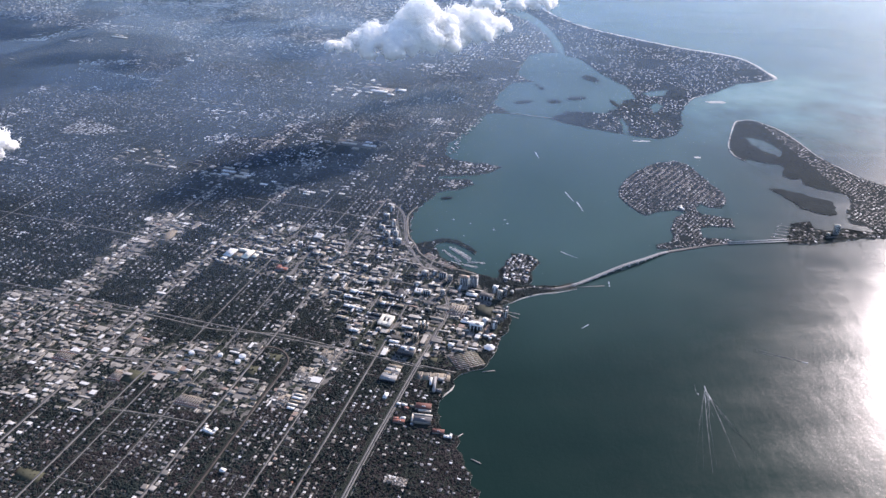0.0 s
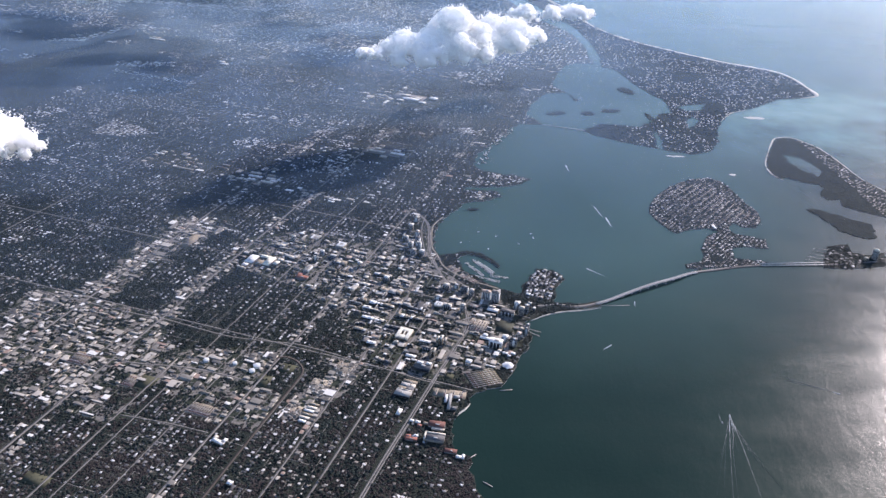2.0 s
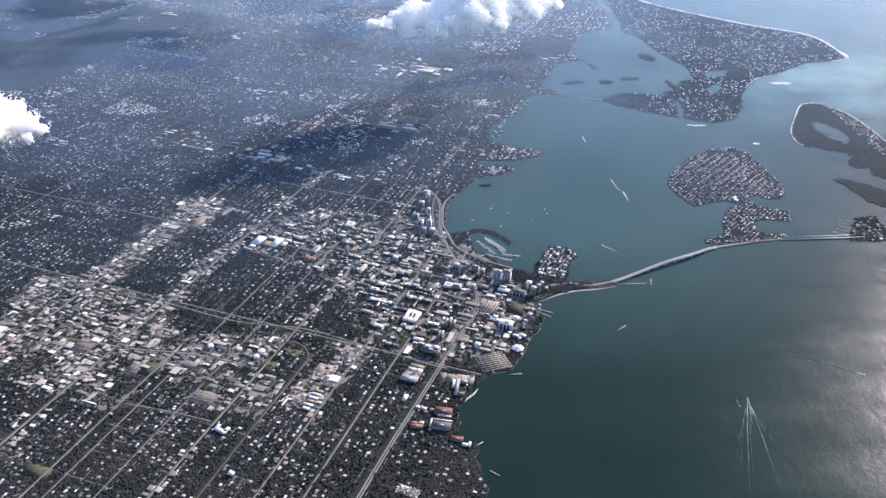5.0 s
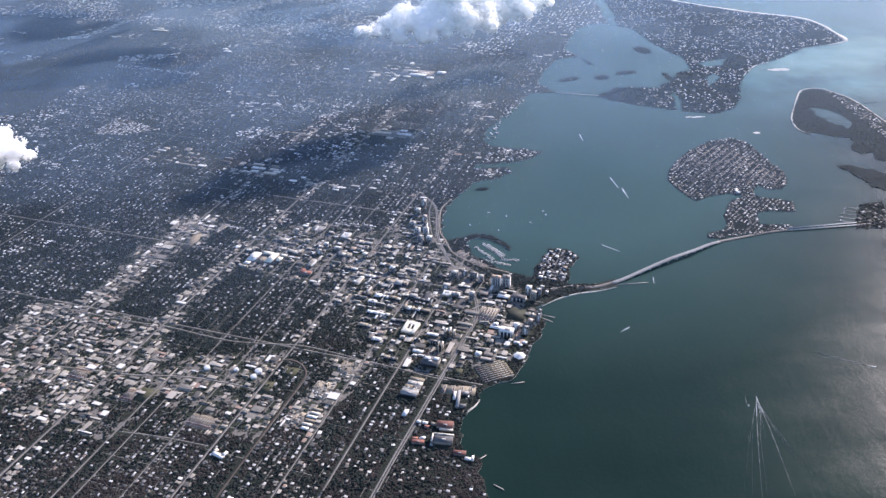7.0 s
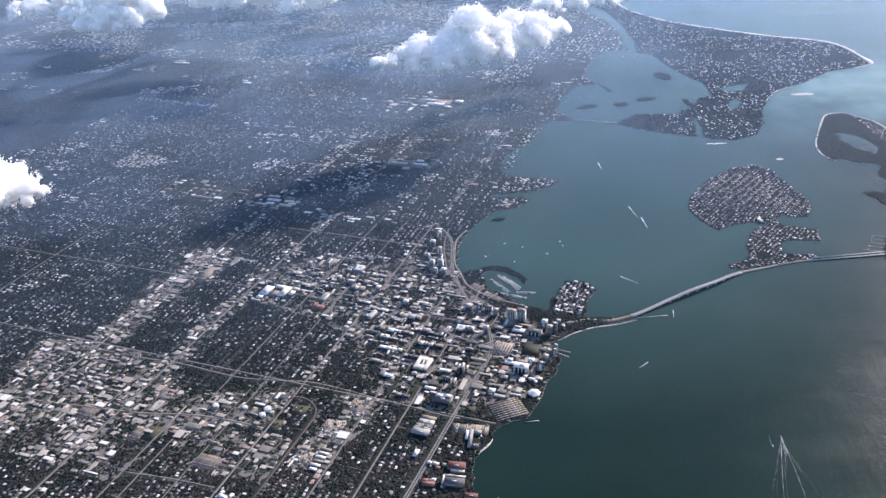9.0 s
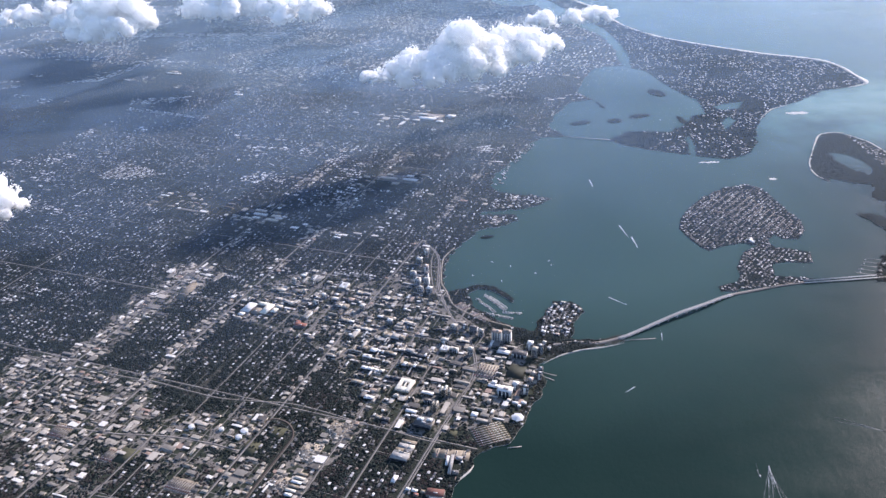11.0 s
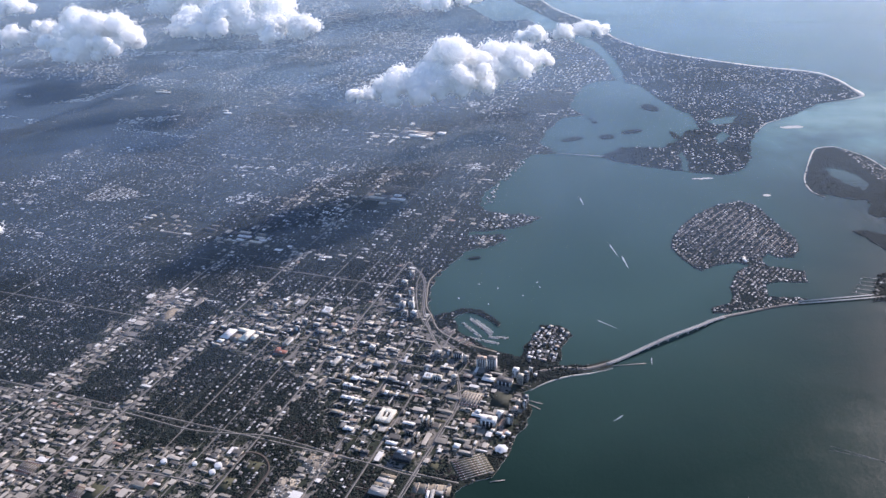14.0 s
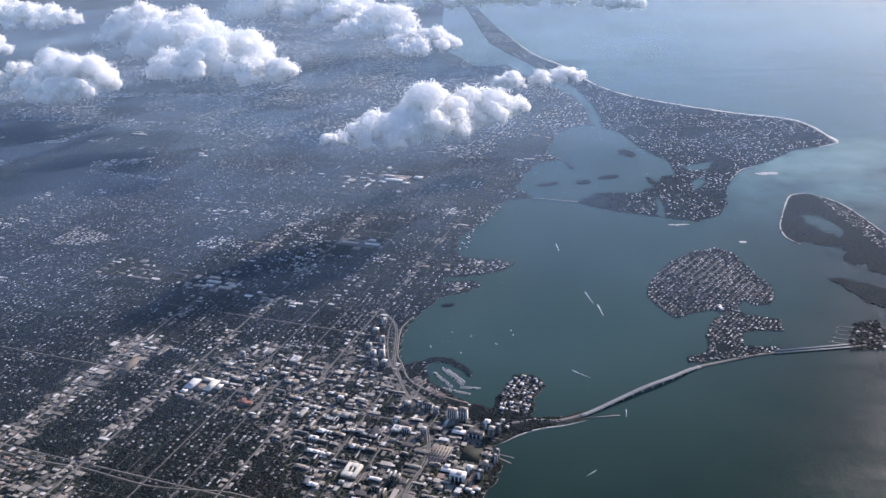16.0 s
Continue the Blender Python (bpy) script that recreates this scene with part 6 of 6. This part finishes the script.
# ---- running boats and their wakes ----
def wake(x, y, tx, ty, width, arms, label):
    """Foam behind a boat from its stern to where it fades: a core and the two spreading arms."""
    d, n = Vector((tx - x, ty - y)), 26
    side = Vector((-d.y, d.x)).normalized()
    vs, fs = [], []

    slots = []

    def strand(a, b, w0, w1, bend, slot=0):
        base = len(vs)
        for i in range(n + 1):
            t = i / n
            p = a.lerp(b, t) + side * bend * t * t
            w = (w0 + (w1 - w0) * t) * (0.7 + 0.6 * abs(noise.noise(Vector((p.x * 0.4, p.y * 0.4, 0)))))
            q = side * w / 2
            vs.extend([(p.x + q.x, p.y + q.y, SEA + 0.1), (p.x - q.x, p.y - q.y, SEA + 0.1), (p.x + q.x, p.y + q.y, SEA - 0.2), (p.x - q.x, p.y - q.y, SEA - 0.2)])
        for i in range(n):
            a0, b0 = base + 4 * i, base + 4 * i + 4
            fs.extend([(a0 + 1, b0 + 1, b0, a0), (a0, b0, b0 + 2, a0 + 2), (a0 + 3, b0 + 3, b0 + 1, a0 + 1)])
            slots.extend([slot] * 3)

    o = Vector((x, y))
    strand(o, o + d * (0.14 if arms else 1.0), width, width * 0.25, 0)
    if arms:
        for k in (-1.0, -0.8, -0.55, -0.25, 0.1, 0.4, 0.65, 0.85, 1.0):
            far = 0.7 if abs(k) > 0.6 else 0.4
            strand(o + d * 0.02, o + d * far + side * k * arms * far, width * 0.12, width * (0.16 if abs(k) == 1 else 0.06), k * arms * 0.3, 1)
    tagged(part("boat_wake", mesh_of("boat_wake", vs, fs, [FOAM, FOAM_THIN], slots)), label, "wake", kind="stuff")
    ang = math.degrees(math.atan2(-d.y, -d.x))
    place_thing(BOATS[0], used_boats, turned(x - d.x / d.length, y - d.y / d.length, SEA, ang, 1.2, 1.2, 1.0), "white motorboat running across the bay")


def bow_wave(x, y, strands, label):
    """The fan of foam crests behind a fast boat: each strand is a bend, an end, a width at its middle and whether it is fresh foam."""
    vs, fs, slots = [], [], []
    for bx, by, ex, ey, wide, fresh in strands:
        a, b, c, n, base = Vector((x, y)), Vector((bx, by)), Vector((ex, ey)), 40, len(vs)
        for i in range(n + 1):
            t = i / n
            p = a * (1 - t) ** 2 + b * 2 * t * (1 - t) + c * t * t
            d = (b - a) * (1 - t) + (c - b) * t
            q = Vector((-d.y, d.x)).normalized() * wide * (0.25 + 0.75 * math.sin(math.pi * min(1.0, t + 0.12))) * (0.25 + 1.3 * abs(noise.noise(Vector((p.x * 0.5, p.y * 0.5, bx))))) / 2
            vs += [(p.x + q.x, p.y + q.y, SEA + 0.1), (p.x - q.x, p.y - q.y, SEA + 0.1), (p.x + q.x, p.y + q.y, SEA - 0.2), (p.x - q.x, p.y - q.y, SEA - 0.2)]
        for i in range(n):
            k, m = base + 4 * i, base + 4 * i + 4
            fs += [(k + 1, m + 1, m, k), (k, m, m + 2, k + 2), (k + 3, m + 3, m + 1, k + 1)]
            slots += [0 if fresh and i < 11 else 1] * 3
    tagged(part("boat_wake", mesh_of("boat_wake", vs, fs, [FOAM, FOAM_THIN], slots)), label, "wake", kind="stuff")
    place_thing(BOATS[0], used_boats, turned(x + 0.3, y + 1.2, SEA, 80, 1.2, 1.2, 1.0), "white motorboat running across the bay")


bow_wave(322, -124, [(321, -135, 319, -147, 3.40, True), (318, -150, 309, -172, 1.05, True), (309, -160, 285, -246, 0.93, True), (312, -158, 291, -240, 0.31, False), (306, -155, 279, -240, 0.24, False), (308, -152, 272, -238, 0.20, False), (311, -150, 292, -186, 0.28, False), (312, -146, 296, -182, 0.28, False), (322, -150, 312, -246, 0.99, True), (321, -145, 318, -190, 0.31, False), (322, -155, 336, -224, 0.28, False), (321, -152, 330, -206, 0.24, False), (321, -150, 326, -190, 0.24, False), (318, -150, 312, -176, 0.24, False)], "long white fanned wake of a motorboat")
bow_wave(311, -135, [(310, -130, 313, -118, 0.8, False)], "small wake of a crossing motorboat")
wake(278, 359, 283, 326, 2.2, 0, "short white wake of a motorboat")
wake(288, 323, 290, 293, 2.6, 0, "short white wake of a motorboat")
wake(260, 524, 261, 498, 2.2, 0, "short white wake of a motorboat")
wake(233, 166, 250, 150, 1.4, 0, "thin white wake of a motorboat")
wake(227, -8, 218, -15, 1.4, 0, "short white wake of a motorboat")
wake(276, 87, 274, 76, 1.3, 0, "fading white wake of a motorboat")
wake(450, -83, 384, -50, 1.6, 3, "spreading ribbed wake of a motorboat")


# ---- clouds ----
def unit_ball(k):
    bm = bmesh.new()
    bmesh.ops.create_icosphere(bm, subdivisions=k, radius=1.0)
    V = np.array([v.co[:] for v in bm.verts])
    F = np.array([[v.index for v in f.verts] for f in bm.faces])
    bm.free()
    return V, F


BALL_V, BALL_F = unit_ball(2)
def vapour(name, size, depth):
    tex = bpy.data.textures.new(name, "CLOUDS")
    tex.noise_scale, tex.noise_depth, tex.noise_basis = size, depth, "ORIGINAL_PERLIN"
    return tex


BULGES = ((vapour("bulges", 34.0, 2), 18.0), (vapour("billows", 15.0, 2), 9.0), (vapour("curls", 6.5, 3), 3.0))


def puff_up(ob, grain, swell):
    """Melts the balls of a billow into one skin and breaks it up into curls."""
    m = ob.modifiers.new("skin", "REMESH")
    m.mode, m.voxel_size, m.use_smooth_shade = "VOXEL", grain, True
    for tex, strength in BULGES:
        d = ob.modifiers.new("billows", "DISPLACE")
        d.texture, d.texture_coords, d.strength, d.mid_level = tex, "GLOBAL", strength * swell, 0.5


def cloud(lobes, label, seed, grain=3.0):
    """One cumulus of billows; each is x, y, base height, reach, crown height, number of puffs."""
    top = empty("cloud", label, "cloud", "cumulus clouds")
    small, q = min(1.0, max(lobe[3] for lobe in lobes) / 45), np.random.default_rng(1000 * seed)
    puffs = []
    for x, y, z, reach, high, count in lobes:
        for i in range(count):
            t, a = math.sqrt(q.random()), q.uniform(0, math.tau)
            dome = high * (1 - t * t) ** 0.6
            puffs.append((x + reach * t * math.cos(a), y + reach * t * math.sin(a), z + dome * q.random() ** 0.7, reach * q.uniform(0.15, 0.43) * (1.1 - 0.5 * t)))
    puffs = np.array(puffs)
    V = (BALL_V[None] * puffs[:, None, 3:] * (0.82, 0.82, 0.66) + puffs[:, None, :3]).reshape(-1, 3)
    F = (BALL_F[None] + len(BALL_V) * np.arange(len(puffs))[:, None, None]).reshape(-1, 3)
    core = tagged(part("billow", mesh_of("billow", V, F, [CLOUD]), top), kind="stuff")
    puff_up(core, grain if lobes[0][1] < 1200 else 4.5, 0.8 * small)
    # loose shreds of vapour round the core
    flake = (1.7 if lobes[0][1] < 1200 else 1.7 * lobes[0][1] / 1000) * max(0.6, small)
    n = (2.7 * (puffs[:, 3] / flake) ** 2).astype(int) + 8
    own = np.repeat(np.arange(len(puffs)), n)
    way = q.normal(0, 1, (len(own), 3))
    way /= np.linalg.norm(way, axis=1)[:, None]
    far = 0.72 + 0.36 * q.random(len(own)) + 0.5 * (q.random(len(own)) < 0.14) * q.random(len(own))
    P = puffs[own, :3] + way * (puffs[own, 3] * far)[:, None] * (1, 1, 0.8)
    hid = np.zeros(len(P), bool)
    for c in puffs:
        hid |= (((P - c[:3]) / (1, 1, 0.8)) ** 2).sum(1) < (0.74 * c[3]) ** 2
    P, far = P[~hid], far[~hid]
    P += np.array([5.0 * noise.noise_vector(Vector(p) * 0.06) + 2.5 * noise.noise_vector(Vector(p) * 0.17) for p in P]) * small
    m = len(P)
    A, B = q.normal(0, 1, (m, 3)), q.normal(0, 1, (m, 3))
    A /= np.linalg.norm(A, axis=1)[:, None]
    B -= A * (A * B).sum(1)[:, None]
    B /= np.linalg.norm(B, axis=1)[:, None]
    size = flake * q.uniform(0.5, 1.3, (m, 1)) * np.clip(1.9 - 0.95 * far, 0.35, 1.0)[:, None]
    C = np.cross(A, B) * size * 0.5
    V = np.stack([P - A * size, P - B * size * 0.8 + C, P + A * size, P + B * size * 0.8 + C], 1).reshape(-1, 3)
    F = (np.array([(0, 1, 2), (0, 2, 3)])[None] + 4 * np.arange(m)[:, None, None]).reshape(-1, 3)
    tagged(part("vapour", mesh_of("vapour", V, F, [CLOUD_SHRED]), top, "loose ragged shreds of white vapour"), kind="stuff")
    return top


cloud([(0, 640, 142, 62, 42, 60), (75, 690, 142, 70, 64, 70), (150, 745, 142, 66, 42, 55), (205, 775, 150, 35, 22, 25), (-72, 588, 152, 22, 16, 40)], "large bright white cumulus cloud over the land", 1)
cloud([(225, 1000, 140, 34, 26, 30), (300, 1040, 138, 34, 18, 25), (350, 1060, 138, 40, 16, 25)], "small flat white cloud near the shore", 2)
cloud([(-490, 165, 135, 50, 36, 50)], "small round white cloud", 3)
cloud([(-650, 1020, 150, 80, 70, 60), (-740, 1110, 150, 66, 60, 45), (-830, 1180, 150, 40, 36, 25)], "rounded white cumulus cloud with ragged edges", 4)
cloud([(-560, 1480, 155, 120, 80, 60), (-390, 1260, 150, 110, 64, 60), (-720, 1650, 160, 110, 80, 50), (-280, 1130, 145, 66, 40, 35), (-470, 1180, 150, 80, 50, 40)], "wide heap of white cumulus clouds", 5)
cloud([(-420, 2050, 165, 150, 90, 45), (-240, 1900, 160, 130, 80, 45), (-80, 1650, 155, 110, 60, 45), (50, 1420, 150, 80, 40, 35)], "long bank of white cumulus clouds", 6)
cloud([(60, 2250, 165, 130, 60, 35), (250, 2230, 165, 120, 50, 35), (430, 2150, 165, 110, 50, 30), (640, 2000, 165, 80, 26, 25)], "far flat bank of white clouds over the coast", 7)
cloud([(-836, 1190, 148, 34, 26, 30), (-905, 1150, 146, 46, 34, 35)], "small ragged white cumulus cloud inland", 9)
cloud([(-1115, 1550, 152, 70, 46, 35)], "far small white cumulus cloud", 10)
cloud([(-1350, 2150, 160, 110, 70, 35), (-1180, 2020, 160, 90, 50, 35), (-1080, 1980, 160, 60, 40, 25)], "far white cumulus cloud inland", 8)


# ---- added sheets imitating distance haze ----
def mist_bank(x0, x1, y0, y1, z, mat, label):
    """A thin uneven sheet put in for distance haze, open at its ragged rim."""
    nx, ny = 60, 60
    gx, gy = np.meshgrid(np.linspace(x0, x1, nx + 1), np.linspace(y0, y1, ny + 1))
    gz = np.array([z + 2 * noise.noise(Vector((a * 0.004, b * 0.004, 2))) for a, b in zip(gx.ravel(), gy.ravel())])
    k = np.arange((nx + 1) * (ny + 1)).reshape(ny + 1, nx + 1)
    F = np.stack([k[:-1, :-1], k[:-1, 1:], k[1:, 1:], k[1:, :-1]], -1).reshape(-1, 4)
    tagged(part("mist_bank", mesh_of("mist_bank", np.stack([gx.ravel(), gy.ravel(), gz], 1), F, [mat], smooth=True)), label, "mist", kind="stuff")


mist_bank(-3400, 1900, -100, 4600, 30, LOW_HAZE_SHEET, "thin bluish sheet imitating haze over the distant suburbs")
mist_bank(-2800, 3000, -200, 4400, 235, HIGH_HAZE_SHEET, "high pale blue sheet imitating haze before the far coast")
